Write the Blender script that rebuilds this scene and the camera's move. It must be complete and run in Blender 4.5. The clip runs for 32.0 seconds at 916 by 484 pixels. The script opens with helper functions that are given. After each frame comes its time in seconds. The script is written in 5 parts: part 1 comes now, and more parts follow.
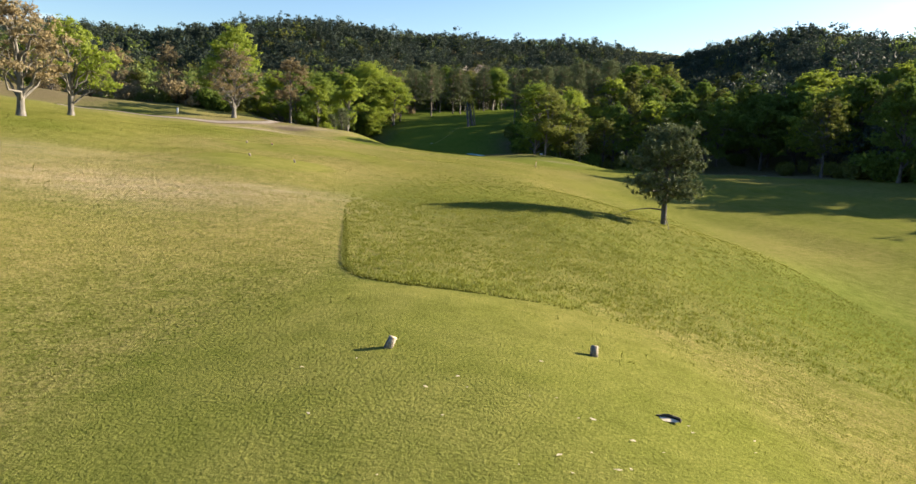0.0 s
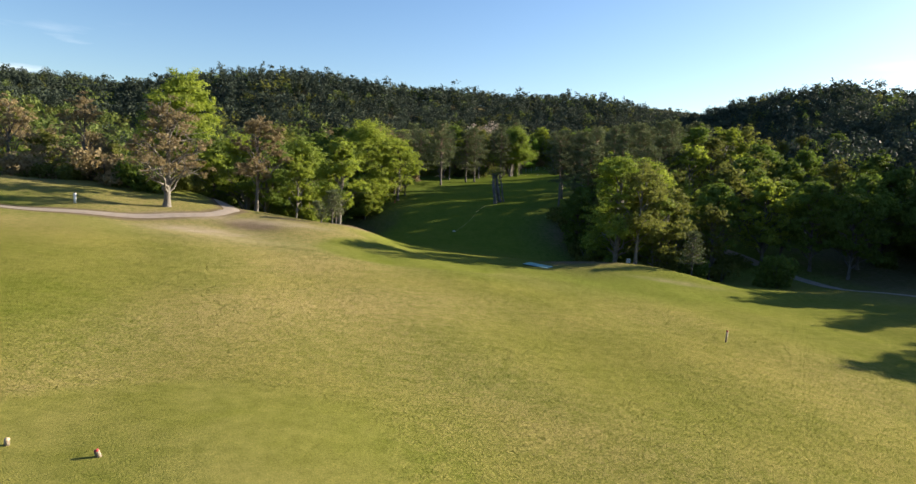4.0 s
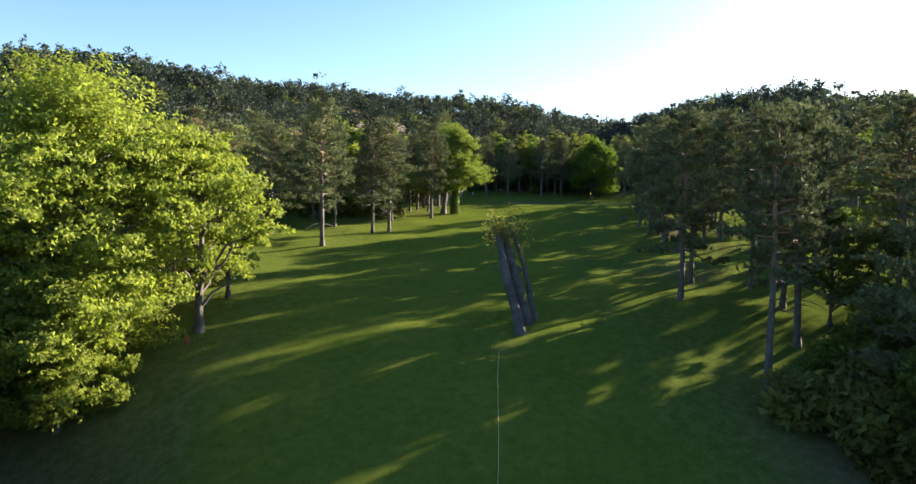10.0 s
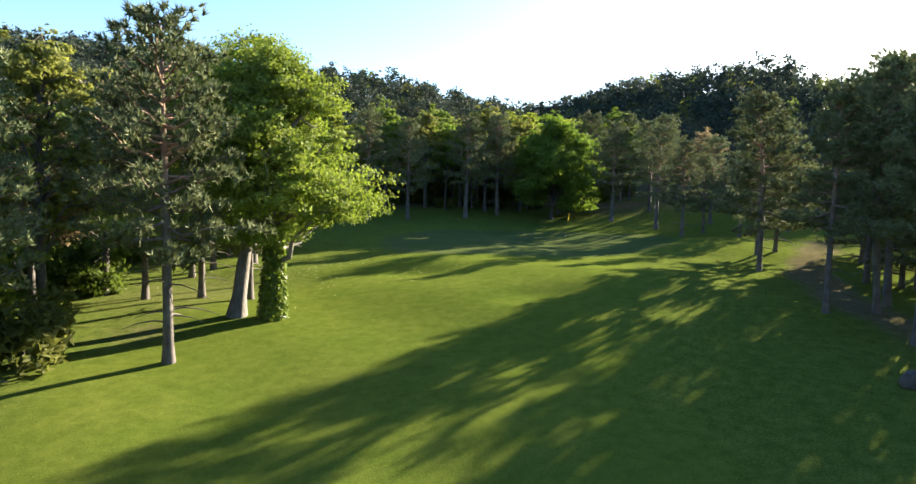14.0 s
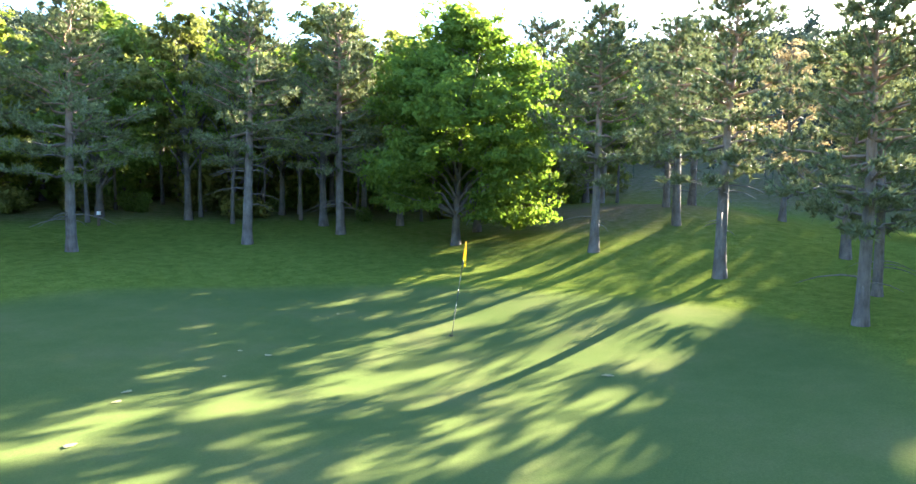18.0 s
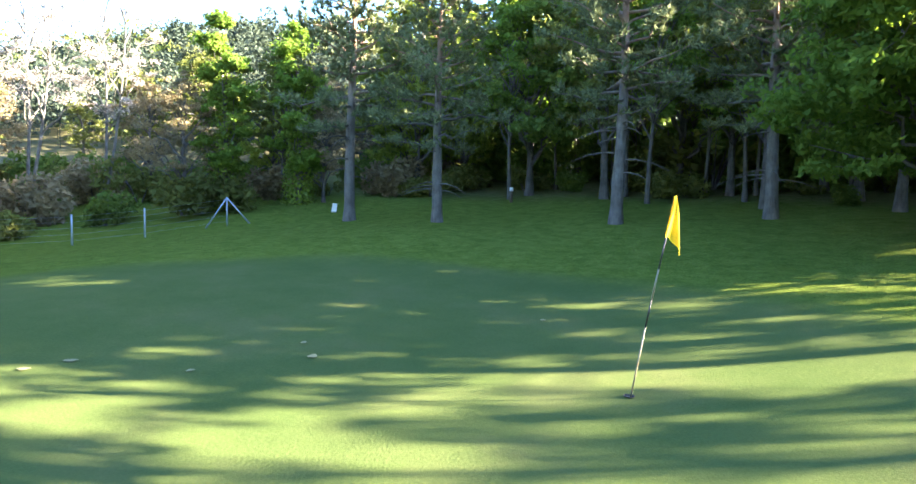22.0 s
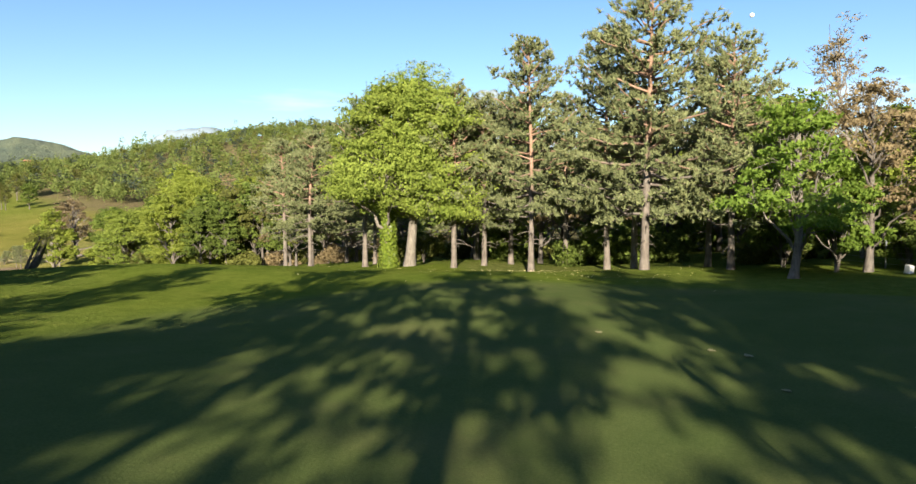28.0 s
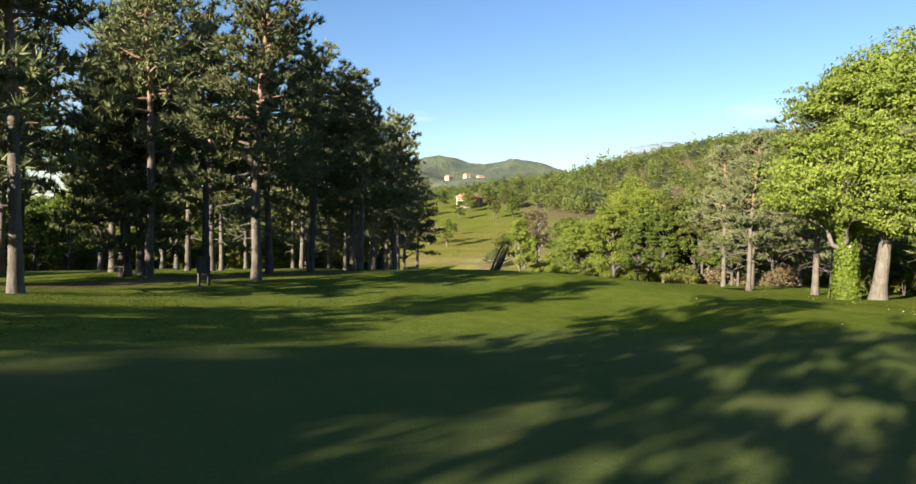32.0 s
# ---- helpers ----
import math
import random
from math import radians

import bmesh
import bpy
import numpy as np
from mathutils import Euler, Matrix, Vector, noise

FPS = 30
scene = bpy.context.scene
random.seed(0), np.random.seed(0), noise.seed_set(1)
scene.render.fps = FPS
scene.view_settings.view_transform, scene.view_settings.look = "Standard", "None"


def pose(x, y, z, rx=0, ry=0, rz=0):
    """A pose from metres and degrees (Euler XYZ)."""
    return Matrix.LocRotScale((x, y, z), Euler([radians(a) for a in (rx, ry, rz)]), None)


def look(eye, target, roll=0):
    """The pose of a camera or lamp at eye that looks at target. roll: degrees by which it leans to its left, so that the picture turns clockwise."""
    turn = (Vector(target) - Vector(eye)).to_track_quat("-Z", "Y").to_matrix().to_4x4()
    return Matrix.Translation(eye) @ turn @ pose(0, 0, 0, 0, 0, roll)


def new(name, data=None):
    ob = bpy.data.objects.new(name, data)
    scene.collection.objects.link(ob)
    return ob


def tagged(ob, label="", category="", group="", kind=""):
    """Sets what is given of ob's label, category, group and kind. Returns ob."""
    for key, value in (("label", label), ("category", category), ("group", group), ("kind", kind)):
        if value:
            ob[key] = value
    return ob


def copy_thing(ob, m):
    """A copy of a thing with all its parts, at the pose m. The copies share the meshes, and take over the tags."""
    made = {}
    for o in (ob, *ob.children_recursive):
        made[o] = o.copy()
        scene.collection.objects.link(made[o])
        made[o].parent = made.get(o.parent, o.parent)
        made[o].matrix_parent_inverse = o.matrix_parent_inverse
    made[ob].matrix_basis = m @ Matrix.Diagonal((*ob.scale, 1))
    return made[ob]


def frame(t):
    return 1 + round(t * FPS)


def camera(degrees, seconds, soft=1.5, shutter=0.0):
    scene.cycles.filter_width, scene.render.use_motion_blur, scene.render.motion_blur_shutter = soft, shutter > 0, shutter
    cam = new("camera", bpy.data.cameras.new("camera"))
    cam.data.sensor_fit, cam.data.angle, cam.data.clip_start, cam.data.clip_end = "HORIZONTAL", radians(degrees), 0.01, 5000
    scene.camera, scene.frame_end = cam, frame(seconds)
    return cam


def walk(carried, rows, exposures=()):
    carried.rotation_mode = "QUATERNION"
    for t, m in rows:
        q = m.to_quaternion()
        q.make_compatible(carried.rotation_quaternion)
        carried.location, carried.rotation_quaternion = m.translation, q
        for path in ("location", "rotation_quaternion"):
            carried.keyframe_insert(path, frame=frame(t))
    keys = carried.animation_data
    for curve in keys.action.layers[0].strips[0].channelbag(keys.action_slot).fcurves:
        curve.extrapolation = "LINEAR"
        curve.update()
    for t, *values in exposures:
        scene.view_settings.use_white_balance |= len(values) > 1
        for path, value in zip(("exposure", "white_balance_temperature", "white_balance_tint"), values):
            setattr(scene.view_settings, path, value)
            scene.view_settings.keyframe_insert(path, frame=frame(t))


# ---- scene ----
cam = camera(71.1, 32.0, shutter=0.0)
PATH = [
    (0, (3.288, -8.376, -4.342), (3.242, -6.410, -4.707), 2.04),
    (0.5, (3.054, -7.054, -4.066), (3.012, -5.088, -4.428), 2.14),
    (1, (2.729, -5.592, -3.803), (2.690, -3.625, -4.162), 2.14),
    (1.5, (2.237, -3.273, -3.384), (2.202, -1.304, -3.738), 2.14),
    (2, (1.503, 0.280, -2.812), (1.474, 2.249, -3.161), 2.14),
    (2.5, (0.718, 4.350, -2.278), (0.693, 6.323, -2.604), 2.24),
    (3, (-0.326, 8.895, -1.885), (-0.350, 10.876, -2.159), 2.34),
    (3.5, (-1.777, 13.602, -1.613), (-1.790, 15.588, -1.844), 2.34),
    (5.5, (-4.063, 32.950, -0.775), (-4.058, 34.943, -0.944), 2.34),
    (6, (-4.587, 37.882, -0.455), (-4.579, 39.876, -0.610), 2.24),
    (6.5, (-5.100, 42.635, -0.330), (-5.091, 44.629, -0.483), 2.14),
    (7, (-5.755, 47.496, -0.179), (-5.743, 49.489, -0.336), 2.14),
    (7.5, (-6.379, 52.466, -0.167), (-6.364, 54.460, -0.321), 2.04),
    (8, (-6.882, 57.650, 0.042), (-6.814, 59.643, -0.110), 1.93),
    (8.5, (-7.268, 62.534, 0.213), (-7.084, 64.520, 0.064), 1.91),
    (9, (-7.366, 67.455, 0.484), (-7.063, 69.426, 0.336), 1.79),
    (9.5, (-7.070, 72.435, 0.647), (-6.700, 74.396, 0.503), 1.69),
    (10, (-6.648, 77.355, 0.789), (-6.217, 79.303, 0.646), 1.58),
    (10.5, (-6.038, 82.321, 0.873), (-5.554, 84.256, 0.731), 1.37),
    (11, (-5.210, 87.455, 1.027), (-4.693, 89.382, 0.886), 1.47),
    (11.5, (-3.910, 92.675, 1.328), (-3.381, 94.598, 1.190), 1.17),
    (12, (-2.527, 98.450, 1.739), (-1.988, 100.371, 1.597), 1.37),
    (12.5, (-0.917, 103.977, 2.137), (-0.373, 105.896, 1.993), 1.37),
    (13, (0.860, 109.706, 2.605), (1.412, 111.622, 2.455), 1.56),
    (13.5, (2.800, 115.747, 2.906), (3.419, 117.644, 2.759), 1.46),
    (14, (4.923, 121.760, 3.250), (5.706, 123.594, 3.100), 1.54),
    (14.5, (7.304, 127.387, 3.478), (8.232, 129.152, 3.329), 1.44),
    (15, (9.480, 132.351, 3.691), (10.518, 134.054, 3.542), 1.53),
    (15.2, (10.366, 134.227, 3.753), (11.434, 135.910, 3.595), 1.73),
    (15.5, (11.776, 136.734, 3.885), (12.891, 138.388, 3.734), 1.53),
    (17.5, (22.401, 149.424, 2.930), (23.503, 151.090, 2.821), 0.83),
    (17.8, (23.901, 149.819, 2.963), (24.889, 151.553, 2.841), 1.43),
    (18, (24.821, 149.849, 2.964), (25.705, 151.639, 2.831), 1.23),
    (18.5, (26.621, 150.437, 2.868), (27.200, 152.345, 2.719), 1.46),
    (19, (28.205, 151.500, 2.724), (28.541, 153.466, 2.572), 1.38),
    (19.5, (29.174, 152.529, 2.575), (29.319, 154.518, 2.425), 1.31),
    (20, (29.693, 153.487, 2.415), (29.661, 155.481, 2.267), 1.25),
    (20.5, (30.264, 154.305, 2.276), (30.025, 156.285, 2.124), 1.29),
    (21, (30.963, 155.061, 2.157), (30.510, 157.003, 1.999), 1.23),
    (21.5, (31.535, 155.579, 2.131), (30.893, 157.465, 1.963), 1.18),
    (22, (32.065, 155.875, 2.043), (31.237, 157.689, 1.878), 1.12),
    (22.5, (32.830, 156.286, 1.906), (31.804, 157.996, 1.749), 0.78),
    (23, (33.491, 156.632, 1.768), (32.283, 158.219, 1.620), 0.64),
    (23.5, (34.262, 157.117, 1.851), (32.859, 158.534, 1.695), 0.61),
    (24, (35.026, 157.748, 1.919), (33.432, 158.946, 1.758), 0.29),
    (24.5, (35.477, 158.451, 1.928), (33.732, 159.414, 1.767), -0.03),
    (26.5, (35.444, 161.462, 1.765), (33.453, 161.320, 1.643), -0.23),
    (27, (34.883, 161.517, 1.978), (32.931, 161.100, 1.848), -0.67),
    (27.5, (34.428, 161.447, 2.034), (32.551, 160.770, 1.908), -0.62),
    (28, (34.100, 161.307, 1.919), (32.321, 160.402, 1.806), -0.19),
    (28.5, (33.902, 161.140, 1.935), (32.233, 160.043, 1.828), -0.06),
    (29, (33.635, 160.957, 1.966), (32.091, 159.690, 1.860), 0.15),
    (29.5, (33.355, 160.799, 1.975), (31.945, 159.385, 1.872), 0.57),
    (30, (32.916, 160.647, 1.914), (31.646, 159.105, 1.820), 0.37),
    (30.5, (32.476, 160.548, 1.945), (31.329, 158.912, 1.851), 0.57),
    (31, (32.037, 160.608, 1.963), (31.016, 158.891, 1.870), 0.77),
    (31.5, (31.604, 160.539, 1.911), (30.694, 158.760, 1.823), 0.86),
    (32, (31.132, 160.346, 1.820), (30.322, 158.519, 1.739), 0.96),
]
EXPOSURES = [(0, 1.9, 6450, 10), (6, 1.7, 6500, 10), (9, 2.2, 6450, 10), (10.5, 2.45, 6450, 10), (12, 2.65, 6400, 10), (14, 2.7, 6400, 10), (15.5, 2.75, 6350, 10), (17.5, 4.2, 6450, 10), (18, 4.5, 6350, 10), (19, 4.7, 6300, 10), (20, 4.65, 6300, 10), (22, 4.5, 6300, 10), (23, 4.15, 6300, 10), (24, 3.8, 6300, 10), (24.5, 3.6, 6350, 10), (26.5, 2.45, 6450, 10), (28, 1.8, 6450, 10), (32, 1.78, 6450, 10)]
walk(cam, [(t, look(eye, target, roll)) for t, eye, target, roll in PATH], EXPOSURES)

# ---- daylight: a low, clear sun from the east-north-east ----
SUN_AZIMUTH, SUN_HEIGHT = 67, 17.5
world = bpy.data.worlds.new("sky")
scene.world = world
world.use_nodes = True
wn = world.node_tree.nodes
sky = wn.new("ShaderNodeTexSky")
sky.sky_type, sky.sun_disc = "NISHITA", False
sky.sun_elevation, sky.sun_rotation = radians(SUN_HEIGHT), radians(SUN_AZIMUTH)
sky.air_density, sky.dust_density, sky.ozone_density = 1.0, 0.6, 2.2
wn["Background"].inputs["Strength"].default_value = 0.061
deep = wn.new("ShaderNodeHueSaturation")
deep.inputs["Hue"].default_value, deep.inputs["Saturation"].default_value = 0.508, 1.16
world.node_tree.links.new(sky.outputs["Color"], deep.inputs["Color"])
# thin haze clouds low over the horizon
wc, wm, wz, wr = wn.new("ShaderNodeTexCoord"), wn.new("ShaderNodeMapping"), wn.new("ShaderNodeSeparateXYZ"), wn.new("ShaderNodeMapRange")
wo, wl, wx, wmul = wn.new("ShaderNodeTexNoise"), wn.new("ShaderNodeMapRange"), wn.new("ShaderNodeMix"), wn.new("ShaderNodeMath")
wm.inputs["Scale"].default_value = (2.2, 2.2, 13)
wo.inputs["Scale"].default_value, wo.inputs["Detail"].default_value = 1.6, 6
wr.inputs["From Min"].default_value, wr.inputs["From Max"].default_value = 0.6, 0.75
wl.inputs["From Min"].default_value, wl.inputs["From Max"].default_value = 0.19, 0.09
wmul.operation = "MULTIPLY"
wx.data_type = "RGBA"
for a, b in ((wc.outputs["Generated"], wm.inputs["Vector"]), (wm.outputs["Vector"], wo.inputs["Vector"]), (wo.outputs["Fac"], wr.inputs["Value"]), (wc.outputs["Generated"], wz.inputs["Vector"]), (wz.outputs["Z"], wl.inputs["Value"]),
             (wr.outputs["Result"], wmul.inputs[0]), (wl.outputs["Result"], wmul.inputs[1]), (wmul.outputs["Value"], wx.inputs["Factor"]), (deep.outputs["Color"], wx.inputs["A"]), (wx.outputs["Result"], wn["Background"].inputs["Color"])):
    world.node_tree.links.new(a, b)
wx.inputs["B"].default_value = (7.0, 7.2, 7.6, 1)
sun = new("sun", bpy.data.lights.new("sun", "SUN"))
sun.data.energy, sun.data.angle, sun.data.color = 5.0, radians(0.53), (1.0, 0.86, 0.66)
sun_to = Vector((math.sin(radians(SUN_AZIMUTH)) * math.cos(radians(SUN_HEIGHT)), math.cos(radians(SUN_AZIMUTH)) * math.cos(radians(SUN_HEIGHT)), math.sin(radians(SUN_HEIGHT))))
sun.matrix_world = look(sun_to * 100, (0, 0, 0))


# ---- the lie of the land ----
PROFILE_Y = np.array([-400, -120, -60, -10, 18, 40, 62, 70, 77, 84, 90, 97, 103, 112, 125, 144, 155, 164, 175, 185, 200, 260, 400], float)
PROFILE_Z = np.array([9, 2.5, -3.6, -6.5, -6.5, -6.9, -7.6, -8.1, -8.7, -8.5, -7.5, -5.8, -4.5, -3.7, -2.7, -1.2, -0.35, 0, 1.0, 2.1, 3.6, 7, 8], float)


def step(a, b, x):
    t = np.clip((x - a) / (b - a), 0, 1)
    return t * t * (3 - 2 * t)


def dome(x, y, cx, cy, rx, ry, turn=0.0):
    c, s = math.cos(radians(turn)), math.sin(radians(turn))
    u, v = (x - cx) * c + (y - cy) * s, -(x - cx) * s + (y - cy) * c
    return np.exp(-(u / rx) ** 2 - (v / ry) ** 2)


def line_far(x, y, pts):
    """Distance to a polyline."""
    best = np.full(np.shape(x), 1e9)
    for (ax, ay), (bx, by) in zip(pts, pts[1:]):
        t = np.clip(((x - ax) * (bx - ax) + (y - ay) * (by - ay)) / ((bx - ax) ** 2 + (by - ay) ** 2), 0, 1)
        best = np.minimum(best, np.hypot(x - ax - t * (bx - ax), y - ay - t * (by - ay)))
    return best


COURSE = [(-45, -140), (-22, -40), (-4, 10), (-5, 60), (-2, 95), (8, 130), (28, 162)]
HILLS = [(-73.4, 267.8, 18.7, 80, 60), (-170.6, 275, 17.1, 70, 60), (-18, 282, 16.7, 70, 55), (33.9, 292.8, 17.2, 70, 60), (119, 234, 17.5, 52, 52), (110, 169, 11, 57, 64), (163.4, 101.7, 18.1, 70, 80), (190, -20, 20, 90, 90),
         (-170, 190, 11, 70, 70), (-190, 70, 17, 85, 95), (-245, -55, 34, 105, 110), (69.6, 376.8, 27.7, 160, 90), (-149.4, 397, 28, 140, 90), (260, 230, 22, 110, 120)]


def smooth_profile(y):
    out = 0
    for d, w in ((-5, 0.15), (-2.5, 0.2), (0, 0.3), (2.5, 0.2), (5, 0.15)):
        out = out + w * np.interp(y + d, PROFILE_Y, PROFILE_Z)
    return out


def ground_z(x, y):
    x, y = np.asarray(x, float), np.asarray(y, float)
    z = smooth_profile(y)
    tee = 1 - step(72, 86, y)
    cross = np.where(x < 0, -0.088, -0.075) * np.clip(x, -70, 18) * tee
    z = z + cross + 0.035 * np.clip(x - 5, -30, 20) * step(88, 104, y) * (1 - step(150, 175, y))
    # the high bank that ends the tee plateau, and the ravine beyond it
    z = z + 1.3 * step(-6, -13, x) * step(60, 70, y) * (1 - step(77, 84, y))
    z = z - 2.4 * dome(x, y, -16.5, 95.5, 4, 5.5) - 3.0 * dome(x, y, -22, 92, 9, 9) - 1.6 * dome(x, y, -34, 100, 14, 9)
    z = z + 2.6 * dome(x, y, -34, 83, 7, 9) + 1.3 * dome(x, y, -26.5, 79, 5, 5)
    z = z + 1.1 * dome(x, y, 11, 68, 7, 4.5, -15) - 1.9 * dome(x, y, 14, 81, 7, 6)
    # the slope that falls away beside the tees, and tee platforms
    z = z - 1.3 * step(4, 16, x) * (1 - step(22, 50, y)) * step(-40, -10, y)
    z = z + 0.55 * dome(x, y, 3.4, -4.5, 3.6, 5) + 0.35 * dome(x, y, -5.2, 17, 3.5, 4.5) + 0.4 * dome(x, y, -7, 28, 4, 4)
    z = z + 0.35 * dome(x, y, 9.5, 12.0, 5, 5)
    # green surrounds: grassy hollows, mounds and the rise behind
    z = z - 0.26 * dome(x, y, 15.2, 150.2, 1.9, 0.9, -15) - 0.2 * dome(x, y, 17, 142.3, 1.7, 0.8, -10) + 0.15 * dome(x, y, 14, 153, 4, 2)
    z = z - 0.25 * dome(x, y, 24, 152, 5, 3, 30) + 0.25 * dome(x, y, 21, 143, 6, 3)
    z = z + 0.9 * step(36, 52, x) * step(140, 160, y) + 1.3 * dome(x, y, 47, 172, 9, 8)
    z = z - 0.6 * dome(x, y, 29.5, 160.5, 9, 8) + 0.75 * step(6, 24, x) * step(90, 104, y) * (1 - step(146, 160, y)) + 0.5 * dome(x, y, 37, 158, 6, 8)
    z = z - 0.35 * dome(x, y, -7, 22, 9, 12)
    z = z - 0.5 * step(24, 10, x) * step(145, 152, y) * (1 - step(170, 180, y)) - 0.25 * dome(x, y, 28, 150, 5, 4)
    z = z - 0.3 * dome(x, y, 24.5, 146.5, 7, 5)
    # wooded hills all round
    away = step(26, 75, line_far(x, y, COURSE))
    top = 0
    for cx, cy, h, rx, ry in HILLS:
        top = np.maximum(top, h * dome(x, y, cx, cy, rx, ry)) + 0.12 * h * dome(x, y, cx, cy, rx, ry)
    z = z + away * top
    # slow unevenness
    n = 0.10 * np.sin(x * 0.31 + 1.3) * np.sin(y * 0.27 + 0.4) + 0.06 * np.sin(x * 0.83 + y * 0.41) + 0.05 * np.sin(y * 0.77 - x * 0.3 + 2)
    flat = dome(x, y, 28, 160, 11, 9)
    return z + n * (1 - 0.8 * flat) * (0.6 + 0.8 * away)


# ---- mesh helpers ----
rng = np.random.default_rng(7)


def mesh_of(name, verts, faces):
    """A mesh from an (n, 3) array and a list of (m, k) index arrays, smooth-shaded where asked by the caller."""
    me = bpy.data.meshes.new(name)
    verts = np.asarray(verts, np.float32)
    me.vertices.add(len(verts))
    me.vertices.foreach_set("co", verts.ravel())
    faces = [np.asarray(f, np.int32) for f in faces if len(f)]
    total = sum(f.size for f in faces)
    me.loops.add(total)
    me.loops.foreach_set("vertex_index", np.concatenate([f.ravel() for f in faces]))
    sizes = np.concatenate([np.full(len(f), f.shape[1], np.int32) for f in faces])
    starts = np.concatenate([[0], np.cumsum(sizes)[:-1]]).astype(np.int32)
    me.polygons.add(len(sizes))
    me.polygons.foreach_set("loop_start", starts)
    me.update(calc_edges=True)
    return me


def smooth(me, on=True):
    me.polygons.foreach_set("use_smooth", [on] * len(me.polygons))
    return me


class Soup:
    """Collects pieces of one mesh."""

    def __init__(self):
        self.v, self.f3, self.f4, self.n = [], [], [], 0

    def add(self, verts, f3=None, f4=None):
        self.v.append(np.asarray(verts, np.float32))
        if f3 is not None and len(f3):
            self.f3.append(np.asarray(f3) + self.n)
        if f4 is not None and len(f4):
            self.f4.append(np.asarray(f4) + self.n)
        self.n += len(verts)

    def tube(self, path, radii, sides=7, wobble=0.0):
        path, radii = np.asarray(path, float), np.asarray(radii, float)
        k = len(path)
        d = np.gradient(path, axis=0)
        d /= np.linalg.norm(d, axis=1)[:, None] + 1e-9
        ref = np.where(np.abs(d[:, 2:3]) > 0.9, np.array([[1.0, 0, 0]]), np.array([[0, 0, 1.0]]))
        a = np.cross(d, ref)
        a /= np.linalg.norm(a, axis=1)[:, None] + 1e-9
        b = np.cross(d, a)
        ang = np.linspace(0, 2 * math.pi, sides, endpoint=False)
        rr = radii[:, None] * (1 + wobble * rng.standard_normal((k, sides)))
        ring = path[:, None] + rr[..., None] * (np.cos(ang)[None, :, None] * a[:, None] + np.sin(ang)[None, :, None] * b[:, None])
        i = np.arange(k - 1)[:, None] * sides + np.arange(sides)[None]
        j = np.arange(k - 1)[:, None] * sides + (np.arange(sides)[None] + 1) % sides
        quads = np.stack([i, j, j + sides, i + sides], -1).reshape(-1, 4)
        self.add(ring.reshape(-1, 3), f4=quads)

    def leaves(self, centres, size, up=0.5, lean=None, width=0.55, three=False):
        """Rhombic leaves round the centres, faces turned partly upward or along lean."""
        n = len(centres)
        nrm = rng.standard_normal((n, 3))
        nrm /= np.linalg.norm(nrm, axis=1)[:, None] + 1e-9
        nrm += (0, 0, up) if lean is None else lean
        nrm /= np.linalg.norm(nrm, axis=1)[:, None] + 1e-9
        t = np.cross(nrm, rng.standard_normal((n, 3)))
        t /= np.linalg.norm(t, axis=1)[:, None] + 1e-9
        b = np.cross(nrm, t)
        s = (size * (0.65 + 0.7 * rng.random(n)))[:, None]
        if three:
            v = np.stack([centres - t * s + b * s * width, centres - t * s * 0.6 - b * s * width, centres + t * s], 1)
            self.add(v.reshape(-1, 3), f3=np.arange(n)[:, None] * 3 + np.arange(3)[None])
            return
        v = np.stack([centres - t * s, centres + b * s * width + t * s * 0.15, centres + t * s, centres - b * s * width + t * s * 0.15], 1)
        q = np.arange(n)[:, None] * 4 + np.arange(4)[None]
        self.add(v.reshape(-1, 3), f4=q)

    def needles(self, centres, axis, length, width, count):
        """Tufts: count thin blades a centre, fanned round the axis."""
        n = len(centres)
        c = np.repeat(centres, count, 0)
        d = np.repeat(axis, count, 0) * 0.75 + rng.standard_normal((n * count, 3)) * 0.62
        d /= np.linalg.norm(d, axis=1)[:, None] + 1e-9
        ln = (length * (0.6 + 0.6 * rng.random(n * count)))[:, None]
        s = np.cross(d, np.repeat(axis, count, 0) * 1.1 + 0.7 * rng.standard_normal((n * count, 3)))
        s /= np.linalg.norm(s, axis=1)[:, None] + 1e-9
        base = c - d * ln * 0.2
        v = np.stack([base + s * width, base - s * width, c + d * ln], 1)
        self.add(v.reshape(-1, 3), f3=np.arange(n * count)[:, None] * 3 + np.arange(3)[None])

    def mesh(self, name, is_smooth=False):
        me = mesh_of(name, np.concatenate(self.v), [np.concatenate(f) for f in (self.f4, self.f3) if f])
        return smooth(me) if is_smooth else me


def part(name, data, material, parent=None, label=""):
    """One mesh object (from a mesh or a bmesh) under a thing or a part."""
    if not isinstance(data, bpy.types.Mesh):
        me = bpy.data.meshes.new(name)
        data.to_mesh(me)
        data.free()
        data = me
    if not data.materials:
        data.materials.append(material)
    ob = new(name, data)
    ob.parent = parent
    if label:
        tagged(ob, label)
    return ob


def thing(name, label, category, group="", m=None):
    ob = new(name)
    ob.empty_display_size = 0.3
    if m is not None:
        ob.matrix_basis = m
    return tagged(ob, label, category, group)


